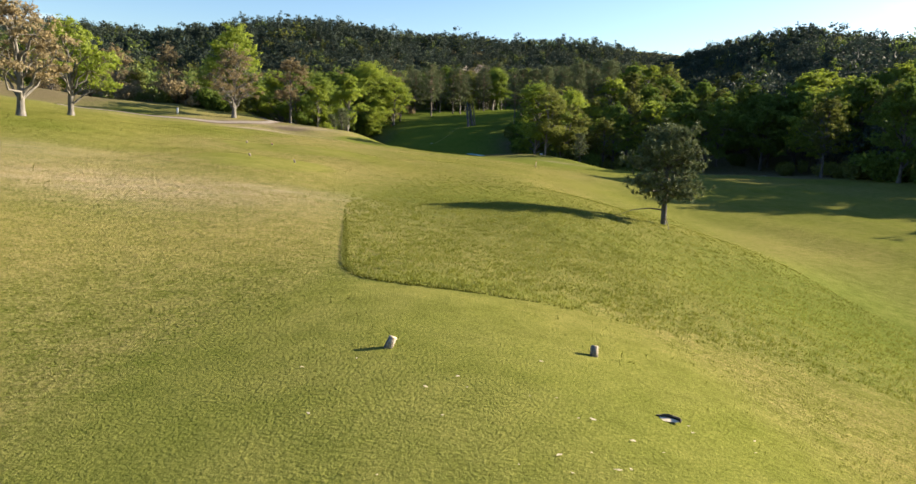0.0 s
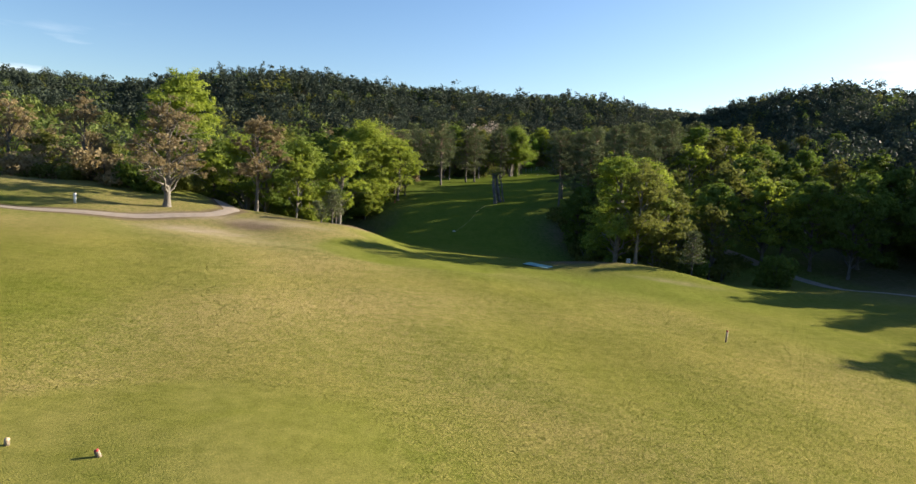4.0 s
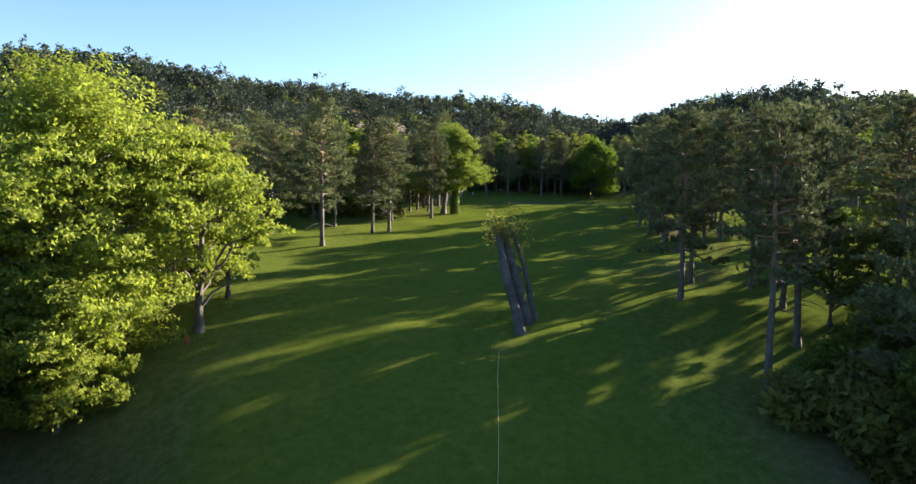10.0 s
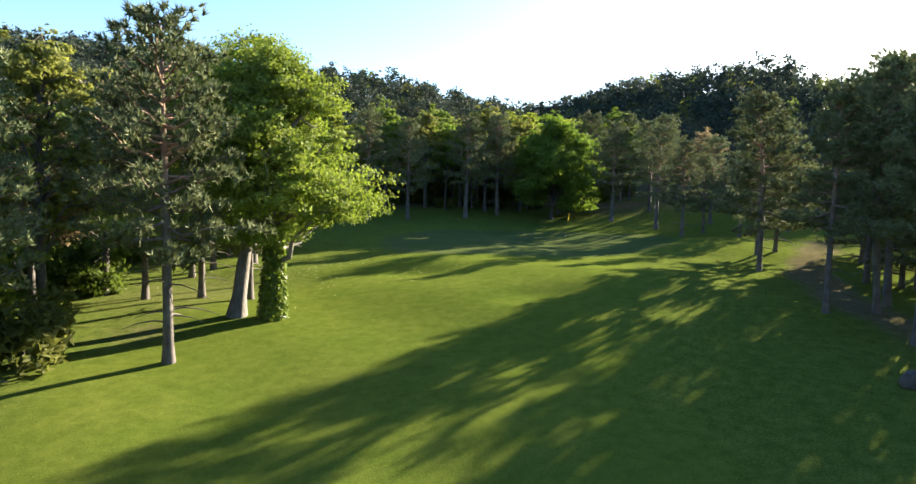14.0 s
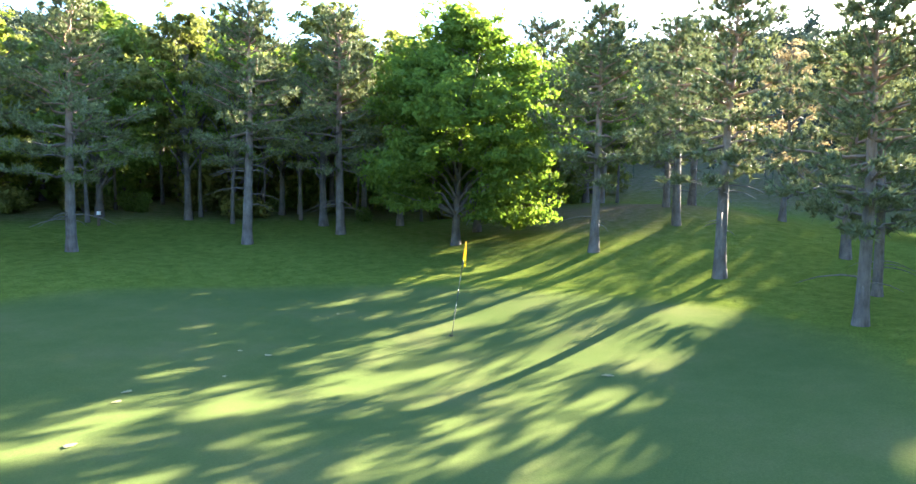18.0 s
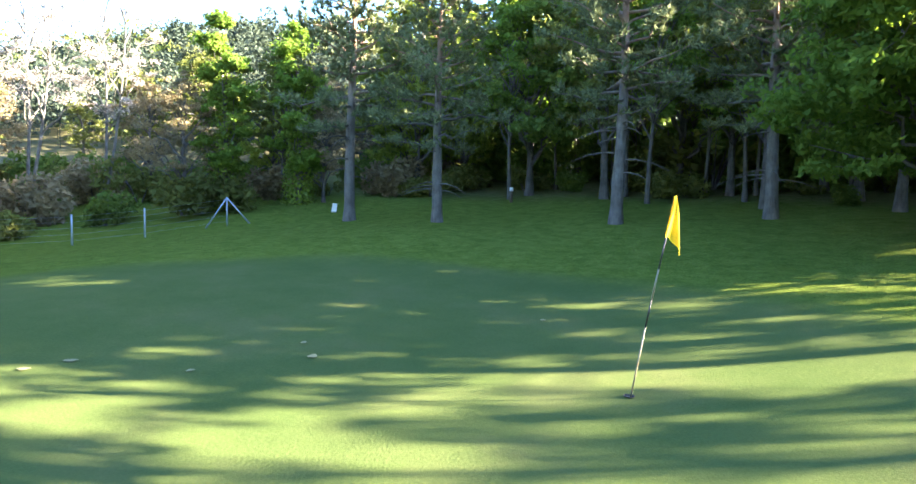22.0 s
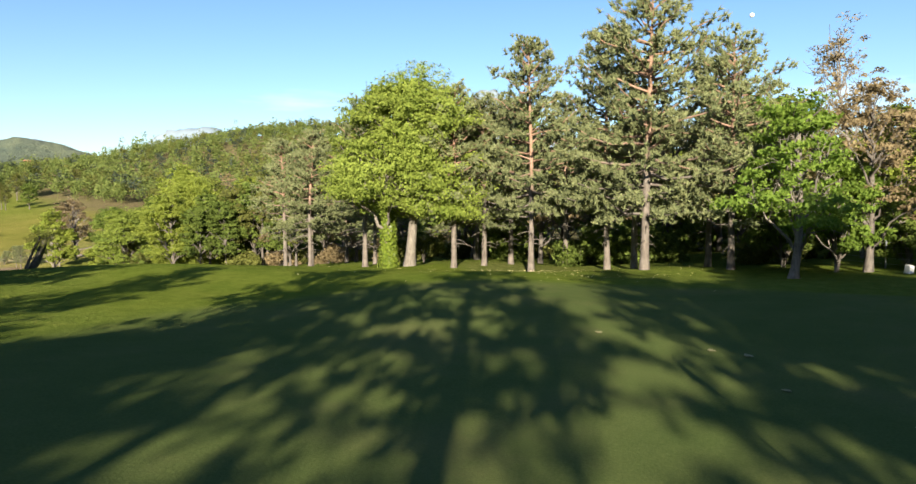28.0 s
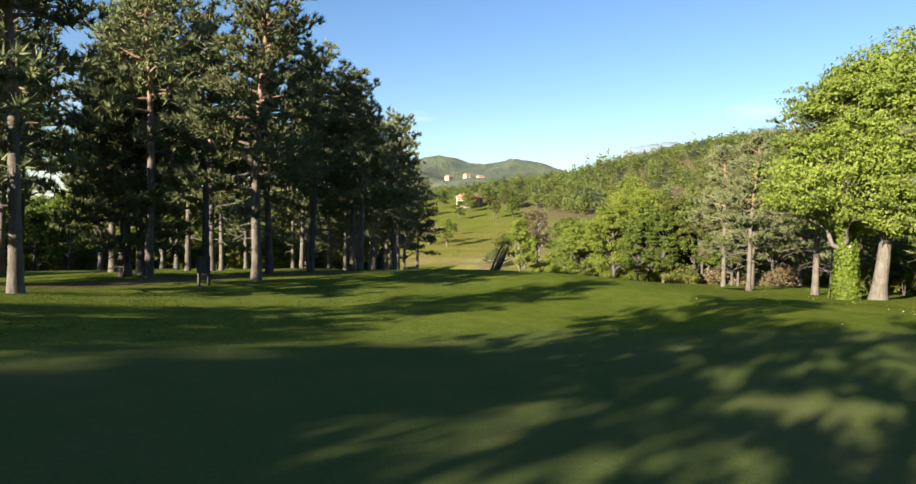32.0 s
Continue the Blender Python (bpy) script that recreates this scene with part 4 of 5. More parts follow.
wood_row((0, 1, 0), [(-12.5, 111.5, 7.5), (-15, 114, 8.5), (-14, 118.5, 8), (-17.5, 110, 9), (-12, 121, 7), (-18, 98.5, 8), (-21, 96, 9), (-19, 90, 7.5), (-23, 91, 9), (-13.2, 108.4, 8.6), (-16.8, 107, 9.8), (-10.8, 109.8, 6.8), (-20.5, 100.5, 10), (-18.2, 111.5, 10), (-15.5, 112.4, 9.6), (-22.5, 106, 10.5)])
# the ravine and the wood behind the plateau
wood_row((0, 1, 0), scatter(12, -30, -18, 86, 108, 6.5, 10, 3.0, lambda x, y: math.hypot(x + 15, y - 103) > 5))
wood_row((3, 3, 1, 0), scatter(34, -75, -29, 76, 108, 7, 11, 3.4, lambda x, y: y > 74 - 0.25 * (x + 29)))
wood_row((3, 2, 1), scatter(16, -78, -34, 40, 62, 6, 9, 4, lambda x, y: x < -52 or y > 72))
# the shaded wood on the low side of the course
wood_row((0, 1, 0, 2), [(40.8, 78, 9), (40.2, 61.4, 9), (42.7, 80, 10.5), (45.2, 71.5, 11), (40.8, 49.6, 9.4), (42.6, 44.4, 10)] + scatter(36, 43, 74, 43, 96, 9, 13, 3.2))
# mostly unseen trees east of the green, kept for the shade they cast
wood_row((1, 0), scatter(7, 50, 62, 130, 182, 7, 9, 4))
wood_row((0, 1), [(10.6, 88.5, 6.4), (12.2, 90.8, 6.2), (10.2, 91.6, 4.6), (13.6, 94.2, 6), (9.6, 86.0, 6.2), (11.6, 84.2, 7.2), (12.4, 95.6, 4.6), (14.6, 98, 6), (15.2, 100.8, 5.5), (16.8, 106.5, 5.5)])
wood_row((0, 1, 2), [(13, 75.8, 8.6), (13.5, 86, 8.5), (12.4, 80.3, 7.2), (17.2, 80, 8), (20, 86.4, 9), (14.2, 91, 8.8), (22, 80.4, 9), (25, 86, 10), (24, 94, 10), (28.5, 90, 10), (28, 98, 10), (32, 104, 10), (31, 112, 10), (19.5, 75, 7.5), (27, 81, 9), (33, 96, 10), (36, 108, 10.5)])
wood_row((0, 1, 0), scatter(16, 28, 45, 74, 102, 7, 10, 3.2, lambda x, y: abs(x - 33 + 0.42 * (y - 66)) > 2))
wood_row((0, 2, 1), [(-58, -40, 7), (-52, -62, 8), (-66, -30, 8), (-74, -70, 9), (-28, -78, 6), (-80, -48, 9), (-37, 4, 3.4), (-36, -9, 3), (-66, -28, 7), (-70, -24, 7.5), (-72, -62, 8), (-84, -70, 8.5), (-69, -82, 8)])


# ---- undergrowth ----
def shrub_meshes(h, r, leaves, leaf):
    s = Soup()
    c = rng.standard_normal((9, 3)) * np.array([r * 0.45, r * 0.45, h * 0.2]) + np.array([0, 0, h * 0.45])
    per = leaves // 9
    d = rng.standard_normal((9 * per, 3))
    d /= np.linalg.norm(d, axis=1)[:, None]
    pts = np.repeat(c, per, 0) + d * np.array([r * 0.42, r * 0.42, h * 0.36]) * (0.6 + 0.5 * rng.random((9 * per, 1)))
    pts[:, 2] = np.abs(pts[:, 2])
    s.leaves(pts, leaf, 0.6, three=True)
    st = Soup()
    for k in range(6):
        a = rng.random() * 6.28
        st.tube([(0, 0, -0.1), (math.cos(a) * r * 0.2, math.sin(a) * r * 0.2, h * 0.4), (math.cos(a) * r * 0.5, math.sin(a) * r * 0.5, h * 0.8)], [0.03, 0.02, 0.006], 4)
    return st.mesh("stems", True), s.mesh("leaves")


shrub_kinds = []
for mat, lab in ((LEAF_GREEN, "leafy green shrub at the wood's edge"), (LEAF_DULL, "dull green shrub at the wood's edge"), (LEAF_BROWN, "brownish scrub at the wood's edge")):
    ob = thing("shrub", lab, "shrub", "undergrowth")
    st, lv = shrub_meshes(1.6, 1.5, 1700, 0.13)
    part("twig_frame", st, DARK_BARK, ob)
    part("foliage", lv, mat, ob)
    shrub_kinds.append((ob, 1.6))


def shrubs(picks, spots):
    for k, (x, y, h) in enumerate(spots):
        src, tall = shrub_kinds[picks[k % len(picks)]]
        m = planted(x, y, rng.random() * 360, h / tall)
        if src not in first_used:
            src.matrix_basis = m
            first_used.add(src)
        else:
            copy_thing(src, Matrix.Identity(4)).matrix_basis = m


shrubs((0, 1), scatter(16, 15, 52, 181, 186, 0.6, 1.3, 1.6))
shrubs((0, 1, 0), scatter(34, 13, 56, 186, 194, 1.8, 3.4, 1.5))
shrubs((1, 2, 0), scatter(22, -12, 13, 168, 182, 0.9, 2.2, 1.8, lambda x, y: y > 170.5 + 0.9 * (x - 13) + 3.0))
shrubs((1, 0, 2), scatter(16, 3, 19, 178, 192, 0.7, 1.7, 1.5))
shrubs((0, 1, 0), scatter(26, -14, 2, 142, 168, 1.2, 2.6, 1.8))
shrubs((0, 1), scatter(22, -30, -17.5, 84, 104, 1.4, 2.8, 1.9))
shrubs((2, 1, 0), scatter(30, -70, -28, 73, 80, 1.4, 2.6, 1.9, lambda x, y: y > 73 - 0.22 * (x + 28)))
shrubs((1, 0), scatter(26, 10, 24, 70, 92, 1.2, 2.6, 1.8, lambda x, y: line_far(np.array(x), np.array(y), [(-2, 66), (-3, 95)]) > 13))
shrubs((1, 0), scatter(26, 39, 48, 30, 92, 1.2, 2.6, 2.0))
shrubs((0, 1), scatter(26, 9.2, 17, 83, 98, 1.2, 2.4, 1.3))
shrubs((1, 2), scatter(22, -30, -10, 112, 140, 1.2, 2.2, 2.0, lambda x, y: x < -12 - 0.0 * y))


# ---- the wooded hills ----
def far_tree(kind, n):
    """A tree seen from afar: sprays round a stem, in tiers or in lumps."""
    if kind == "pine":
        m = n // 11
        z = 0.3 + 0.68 * rng.random(m) ** 0.8
        r = 0.30 * np.clip((1.06 - z) * 2.0, 0.05, 1) ** 0.7 * np.sqrt(0.15 + 0.85 * rng.random(m))
        a = rng.random(m) * 6.283
        hub = np.stack([r * np.cos(a), r * np.sin(a), z], -1)
        d = rng.standard_normal((m * 11, 3)) * np.array([0.07, 0.07, 0.05])
        return np.repeat(hub, 11, 0) + d
    hub = rng.standard_normal((n // 14, 3)) * np.array([0.15, 0.15, 0.17]) + np.array([0, 0, 0.58])
    d = rng.standard_normal((n // 14 * 14, 3))
    d /= np.linalg.norm(d, axis=1)[:, None]
    return np.repeat(hub, 14, 0) + d * 0.14


def hill_woods(name, kind, label, mat, spots, leaf, sprays=112):
    s = Soup()
    forms = np.stack([far_tree(kind, sprays) for _ in range(16)])
    n = len(spots)
    x, y, h = spots.T
    z = ground_z(x, y)
    f = forms[rng.integers(0, 16, n)]
    a = rng.random(n) * 6.283
    c, sn, wide = np.cos(a)[:, None], np.sin(a)[:, None], (0.62 + 0.75 * rng.random(n))[:, None] * h[:, None]
    p = np.stack([(f[..., 0] * c - f[..., 1] * sn) * wide + x[:, None], (f[..., 0] * sn + f[..., 1] * c) * wide + y[:, None], f[..., 2] * h[:, None] + z[:, None]], -1)
    size = np.repeat(leaf * h / 9, f.shape[1])
    s.leaves(p.reshape(-1, 3), size, 0.7, width=0.6, three=True)
    w = 0.007 * h
    q = np.stack([np.stack([x - w, y, z - 0.4], -1), np.stack([x + w, y, z - 0.4], -1), np.stack([x, y, z + 0.9 * h], -1)], 1).reshape(-1, 3)
    q2 = np.stack([np.stack([x, y - w, z - 0.4], -1), np.stack([x, y + w, z - 0.4], -1), np.stack([x, y, z + 0.9 * h], -1)], 1).reshape(-1, 3)
    for v in (q, q2):
        s.add(v, f3=np.arange(n)[:, None] * 3 + np.arange(3)[None])
    return tagged(part(name, s.mesh(name), mat), label, "woods", kind="stuff")


def hill_spots(n, seed, box, apart_near, want, h0, h1):
    g = np.random.default_rng(seed)
    x = box[0] + (box[1] - box[0]) * g.random(n)
    y = box[2] + (box[3] - box[2]) * g.random(n)
    d = line_far(x, y, COURSE)
    ok = (d > apart_near) & want(x, y, d)
    h = (h0 + (h1 - h0) * g.random(n) ** 1.3) * np.where(g.random(n) < 0.06, 1.3, 1.0)
    return np.stack([x, y, h], -1)[ok]


north = lambda x, y, d: (y > 190) & (y < 302)
east_w = lambda x, y, d: (y <= 186) & (x > 46)
west_w = lambda x, y, d: (y <= 186) & (x < -36) & ((y > 104) | (x < -84)) & (d > 44)
pine_spots = np.concatenate([hill_spots(9800, 1, (-230, 200, 190, 325), 34, north, 3.2, 6.6), hill_spots(3600, 2, (46, 190, -40, 186), 38, east_w, 3.4, 7.5), hill_spots(900, 3, (-260, -36, -150, 186), 44, west_w, 3.5, 7)])
pine_off = line_far(pine_spots[:, 0], pine_spots[:, 1], COURSE)
hill_woods("hill_pine_wood", "pine", "dark pine wood on the hillside above the course", NEEDLES_HAZED, pine_spots[pine_off < 95], 0.36, 187)
hill_woods("far_pine_wood", "pine", "dark pine wood on the far hilltops", NEEDLES_HAZED, pine_spots[pine_off >= 95], 0.5, 99)
hill_woods("hill_leaf_wood", "leaf", "fresh green broad-leaved trees scattered through the hill woods", LEAF_HILL,
           np.concatenate([hill_spots(500, 4, (-230, 200, 190, 300), 30, north, 4, 6), hill_spots(170, 5, (46, 190, -40, 186), 40, east_w, 5, 8), hill_spots(2600, 6, (-300, -36, -200, 186), 44, west_w, 4.5, 8)]), 0.5, 168)
hill_woods("hill_brown_wood", "leaf", "brownish trees hardly in leaf on the hillside", LEAF_DULL,
           np.concatenate([hill_spots(450, 7, (-230, 200, 190, 300), 30, north, 3.5, 6), hill_spots(900, 8, (-300, -36, -200, 186), 44, west_w, 4.5, 7.5)]), 0.46, 140)


# ---- things on the course ----
WOOD_CUT = plain("cut_wood", (0.5, 0.38, 0.24), 0.8, relief=0.004)
LOG_BARK = bark_material("log_bark", (0.12, 0.09, 0.06), (0.4, 0.33, 0.24))
WHITE = plain("white_paint", (0.75, 0.75, 0.72), 0.5, spread=0.08)
BLUE = plain("blue_paint", (0.03, 0.09, 0.4), 0.45)
RED = plain("red_paint", (0.45, 0.05, 0.04), 0.5)
YELLOW = leaf_material("yellow_cloth", (0.72, 0.47, 0.03), (0.84, 0.58, 0.05), 0.35, 0.8)
BLACK = plain("black_paint", (0.02, 0.02, 0.02), 0.4)
POLE_PALE = plain("pale_pole", (0.25, 0.21, 0.125), 0.4, spread=0.1)
STEEL = plain("galvanised_steel", (0.36, 0.39, 0.43), 0.5, 0.5)
MAT_GREEN = plain("teal_mat", (0.2, 0.37, 0.34), 0.9, scale=5, spread=0.25, relief=0.01)
RUBBER = plain("dark_rubber", (0.03, 0.03, 0.03), 0.8)
SAND = plain("pale_sand", (0.6, 0.5, 0.36), 0.95, scale=3, relief=0.01)
STONE = plain("rough_stone", (0.36, 0.31, 0.25), 0.95, scale=4, relief=0.03)
ROPE = plain("yellow_rope", (0.5, 0.42, 0.14), 0.8)
PLASTER = plain("pale_plaster", (0.42, 0.34, 0.27), 0.9, scale=1.5)
TILES = plain("roof_tiles", (0.42, 0.19, 0.11), 0.85, scale=3)
GLASS_DARK = plain("dark_window_glass", (0.03, 0.035, 0.04), 0.1)
GRAVEL = plain("pale_gravel_track", (0.24, 0.2, 0.165), 0.95, scale=2, relief=0.02)
IVY = leaf_material("ivy_leaves", (0.06, 0.10, 0.015), (0.2, 0.26, 0.04), 0.3, 0.3)


def tee_marker(x, y, turn, paint, label, r=0.042, ln=0.09):
    """A short log, cut aslant, that marks a tee."""
    ob = thing("tee_marker", label, "tee marker", "tee markers", pose(x, y, float(ground_z(x, y)), 0, 0, turn))
    part("log", rod_mesh("log", (0, 0, -0.02), (0.045, 0, r * 0.5 + ln), r, r * 0.94, 14), LOG_BARK, ob)
    s = Soup()
    s.tube([(0.0435, 0, r * 0.5 + ln - 0.004), (0.0465, 0, r * 0.5 + ln + 0.004), (0.0475, 0, r * 0.5 + ln + 0.008)], [r * 0.95, r * 0.92, 0.001], 14)
    part("cut_face", s.mesh("cut_face"), paint, ob)
    return ob


tee_marker(2.6, -3.2, 20, WOOD_CUT, "pale log tee marker standing on the mown tee", 0.038, 0.06)
tee_marker(4.45, -2.7, 80, WOOD_CUT, "pale log tee marker standing on the mown tee", 0.038, 0.06)
for x, y, paint, lab in ((-5.8, 17.4, BLUE, "blue-painted log tee marker on the middle tee"), (-4.2, 18.1, BLUE, "blue-painted log tee marker on the middle tee"),
                         (-9.7, 27.9, WOOD_CUT, "wooden log tee marker on the front tee"), (-8.2, 27.8, RED, "red-topped log tee marker on the front tee")):
    tee_marker(x, y, rng.random() * 360, paint, lab)

# the worn hollow with sand, and sanded divots, on the first tee
ang = np.linspace(0, 2 * math.pi, 20, endpoint=False)
EARTH = plain("dark_earth", (0.05, 0.04, 0.022), 0.95, scale=4, relief=0.01)
hollow = thing("sand_hollow", "small worn hollow with a dark earth lip and pale sand", "sand patch", m=pose(4.75, -4.0, float(ground_z(4.75, -4.0)), 0, 0, -20))
s = Soup()
rim = np.stack([np.cos(ang) * (0.085 + 0.012 * np.sin(3 * ang)), np.sin(ang) * (0.042 + 0.008 * np.sin(2 * ang + 1)), np.full(20, 0.003)], -1)
s.add(np.concatenate([rim, [[0, 0, 0.008]]]), f3=[(k, (k + 1) % 20, 20) for k in range(20)])
part("sand", s.mesh("sand"), SAND, hollow)
s = Soup()
w = np.linspace(-0.35, 2.75, 12)
s.tube(np.stack([np.cos(w) * 0.088, np.sin(w) * 0.046, 0.008 + 0.004 * np.sin(w * 5)], -1), 0.004 + 0.013 * np.sin(np.linspace(0.15, 3.0, 12)), 7, 0.1)
part("earth_lip", s.mesh("earth_lip", True), EARTH, hollow)
for k in range(34):
    x, y = 3.9 + 0.9 * rng.standard_normal(), -4.5 + 0.6 * rng.standard_normal()
    r = 0.006 + 0.016 * rng.random() ** 2
    s = Soup()
    lip = np.stack([np.cos(ang) * r * (1.3 + 0.5 * np.sin(2 * ang + k) + 0.3 * np.sin(5 * ang + 2 * k)), np.sin(ang) * r * (0.6 + 0.25 * np.sin(3 * ang + k)), np.full(20, 0.002)], -1)
    s.add(np.concatenate([lip, [[0, 0, 0.004]]]), f3=[(a, (a + 1) % 20, 20) for a in range(20)])
    tagged(part("sand_divot", s.mesh("sand_divot"), SAND), "small divot filled with pale sand on the tee", "divot", "sanded divots").matrix_basis = pose(x, y, float(ground_z(x, y)) + 0.004, 0, 0, rng.random() * 360)
stake = thing("marker_stake", "thin wooden marker stake standing in the grass", "stake", m=pose(8.1, 43.7, float(ground_z(8.1, 43.7))))
part("post", rod_mesh("post", (0, 0, -0.1), (0.03, 0, 0.42), 0.035), WOOD_CUT, stake)
part("cap", rod_mesh("cap", (0.031, 0, 0.42), (0.032, 0, 0.48), 0.036), RED, stake)
post = thing("white_post", "white marker post beside the path", "post", m=pose(-30.5, 64.3, float(ground_z(-30.5, 64.3))))
part("post", rod_mesh("post", (0, 0, -0.1), (0, 0, 0.7), 0.09), WHITE, post)
part("top", rod_mesh("top", (0, 0, 0.7), (0, 0, 0.78), 0.095, 0.06), BLACK, post)

# the practice mat and the board beyond it
zm = float(ground_z(3.2, 66.2))
mat_ob = thing("tee_mat", "worn teal driving mat with a dark joint, on the turf", "mat", m=pose(3.2, 66.2, zm + 0.04, 2, 3, -36))
part("base", box_bm(2.1, 1.0, 0.05, (0, 0, 0), 0.01), RUBBER, mat_ob)
part("long_panel", box_bm(1.45, 0.98, 0.03, (0.3, 0, 0.04), 0.008), MAT_GREEN, mat_ob)
part("short_panel", box_bm(0.56, 0.98, 0.03, (-0.74, 0, 0.04), 0.008), MAT_GREEN, mat_ob)


def board(name, label, x, y, turn, w, h, lift, post_h):
    ob = thing(name, label, "sign", m=pose(x, y, float(ground_z(x, y)), 0, 0, turn))
    for sx in (-1, 1):
        part("post", box_bm(0.05, 0.05, post_h + 0.15, (sx * w * 0.42, 0, post_h / 2 - 0.075), 0.006), DARK_WOOD, ob)
    panel = part("panel", box_bm(w, 0.02, h, (0, -0.04, lift + h / 2), 0.004), WHITE, ob)
    part("back_plate", box_bm(w + 0.04, 0.016, h + 0.04, (0, -0.02, lift + h / 2), 0.004), DARK_WOOD, ob)
    for k in range(4):
        part("text_bar", box_bm(w * (0.7 - 0.1 * (k % 2)), 0.004, h * 0.05, (0, -0.058, lift + h * (0.3 + 0.15 * k))), BLACK, panel)
    return ob


DARK_WOOD = plain("weathered_dark_wood", (0.09, 0.07, 0.05), 0.85, scale=6, relief=0.004)
board("hole_sign", "small white hole sign on two dark posts", 11.2, 70.9, 12, 0.34, 0.36, 0.42, 0.75)
board("hole_sign", "white notice board on two dark posts beside a pine", 30.5, 144.4, 29, 0.3, 0.32, 0.35, 0.7)

# stump and bench under the pines
st = thing("tree_stump", "short dark pine stump lying in the grass", "stump", m=pose(20.7, 131.2, float(ground_z(20.7, 131.2)) + 0.12, 0, 0, 20))
part("log", rod_mesh("log", (-0.3, 0, 0), (0.3, 0.05, 0.02), 0.2, 0.18, 14), DARK_BARK, st)
part("cut_face", rod_mesh("cut_face", (0.3, 0.05, 0.02), (0.312, 0.05, 0.02), 0.175, 0.17, 14), WOOD_CUT, st)

# drop-zone plate and its rope up to the old trunk
zp = float(ground_z(-3.4, 89.2))
plate = thing("marker_plate", "small white distance plate lying on the fairway", "marker", m=pose(-3.4, 89.2, zp + 0.03, 4, 0, 10))
part("plate", box_bm(0.3, 0.2, 0.03, (0, 0, 0), 0.006), WHITE, plate)
part("bar", box_bm(0.2, 0.03, 0.004, (0, 0, 0.018)), BLACK, plate)
rope = Soup()
u = np.linspace(0, 1, 50)
rx, ry = -3.2 + 3.6 * u + 0.12 * np.sin(u * 5), 89.4 + 11.4 * u
rope.tube(np.stack([rx, ry, ground_z(rx, ry) + 0.035], -1), np.full(50, 0.011), 6)
tagged(part("boundary_rope", rope.mesh("boundary_rope", True), ROPE), "thin yellow rope laid across the turf to the old trunk", "rope")


# ---- the old broken trunk ----
def old_trunk():
    ob = thing("dead_tree", "old broken tree with three leaning stems and ivy shoots", "tree", m=planted(1.7, 102.35, 0))
    tops = []
    for k, (bx, by, lx, ly, h, r) in enumerate(((0, 0, -0.35, 3.3, 4.4, 0.19), (0.7, 1.0, -0.75, 2.4, 4.3, 0.23), (1.25, 1.3, -0.8, 2.1, 4.5, 0.11))):
        s = Soup()
        w = np.linspace(0, 1, 12)
        path = np.stack([bx + lx * w ** 1.3 + 0.05 * np.sin(w * 9 + k), by + ly * w + 0.05 * np.cos(w * 8), -0.3 + (h + 0.3) * w], -1)
        rad = r * (1.25 - 0.45 * w + 0.12 * np.sin(w * 14 + k))
        rad[0] *= 1.3
        rad[-1] *= 0.35
        s.tube(path, rad, 11, 0.09)
        part("stem", s.mesh("stem", True), DARK_BARK, ob)
        tops.append(path)
    s = Soup()
    for k in range(11):
        p = along(tops[k % 3], np.array([0.5 + 0.48 * rng.random()]))[0]
        a = rng.random() * 6.28
        ln = 0.6 + 0.9 * rng.random()
        s.tube([p, p + np.array([math.cos(a) * ln * 0.5, math.sin(a) * ln * 0.5, ln * 0.15]), p + np.array([math.cos(a) * ln, math.sin(a) * ln, ln * 0.45])], [0.05, 0.03, 0.01], 5)
    part("broken_limb", s.mesh("broken_limb", True), DARK_BARK, ob)
    s = Soup()
    pts = [along(tops[k % 3], np.array([0.7 + 0.3 * rng.random() ** 0.5]))[0] + rng.standard_normal(3) * (0.36, 0.36, 0.3) + (0, 0, 0.22) for k in range(170)]
    pts = np.repeat(np.array(pts), 20, 0) + rng.standard_normal((3400, 3)) * 0.11
    s.leaves(pts, 0.042, 0.4)
    part("foliage", s.mesh("foliage"), LEAF_DULL, ob, "thin pale yellowish shoots on the broken tops")


old_trunk()


# ---- the ivy-clad oak ----
def ivy_on(ob, path, r, n, name="ivy"):
    s = Soup()
    w = rng.random(n)
    c = along(path, w)
    a = rng.random(n) * 6.283
    d = r * (1.25 - 0.5 * w) * (1.0 + 0.5 * rng.random(n))
    c = c + np.stack([np.cos(a) * d, np.sin(a) * d, 0.05 * rng.standard_normal(n)], -1)
    out = np.stack([np.cos(a), np.sin(a), 0.3 + 0 * a], -1) * 1.5
    s.leaves(c, 0.065, lean=out, width=0.8)
    part(name, s.mesh(name), IVY, ob, "glossy ivy leaves round the trunk")


for x, y, h in ((12.4, 175.8, 8.8), (14.6, 177.8, 8.2)):
    clad = leafy("ivy_clad_tree", "slim tree wrapped in dark green ivy, behind the fence", "ivy-clad trees", x, y, h, 0.5, 1.25, 0.12, LEAF_MAPLE, DARK_BARK, leaves=20000, leaf=0.075, lobes=16, lowlobe=0.0)
    ivy_on(clad, [(0, 0, 0), (0.05, 0.02, h * 0.3), (0.1, 0.05, h * 0.6)], 0.42, 2600)
ivy_tree = leafy("oak_tree", "oak with an ivy-clad trunk at the edge of the fairway", "", 7.65, 144, 9.4, 2.6, 2.5, 0.27, LEAF_OAK, leaves=34000, leaf=0.06, lobes=15)
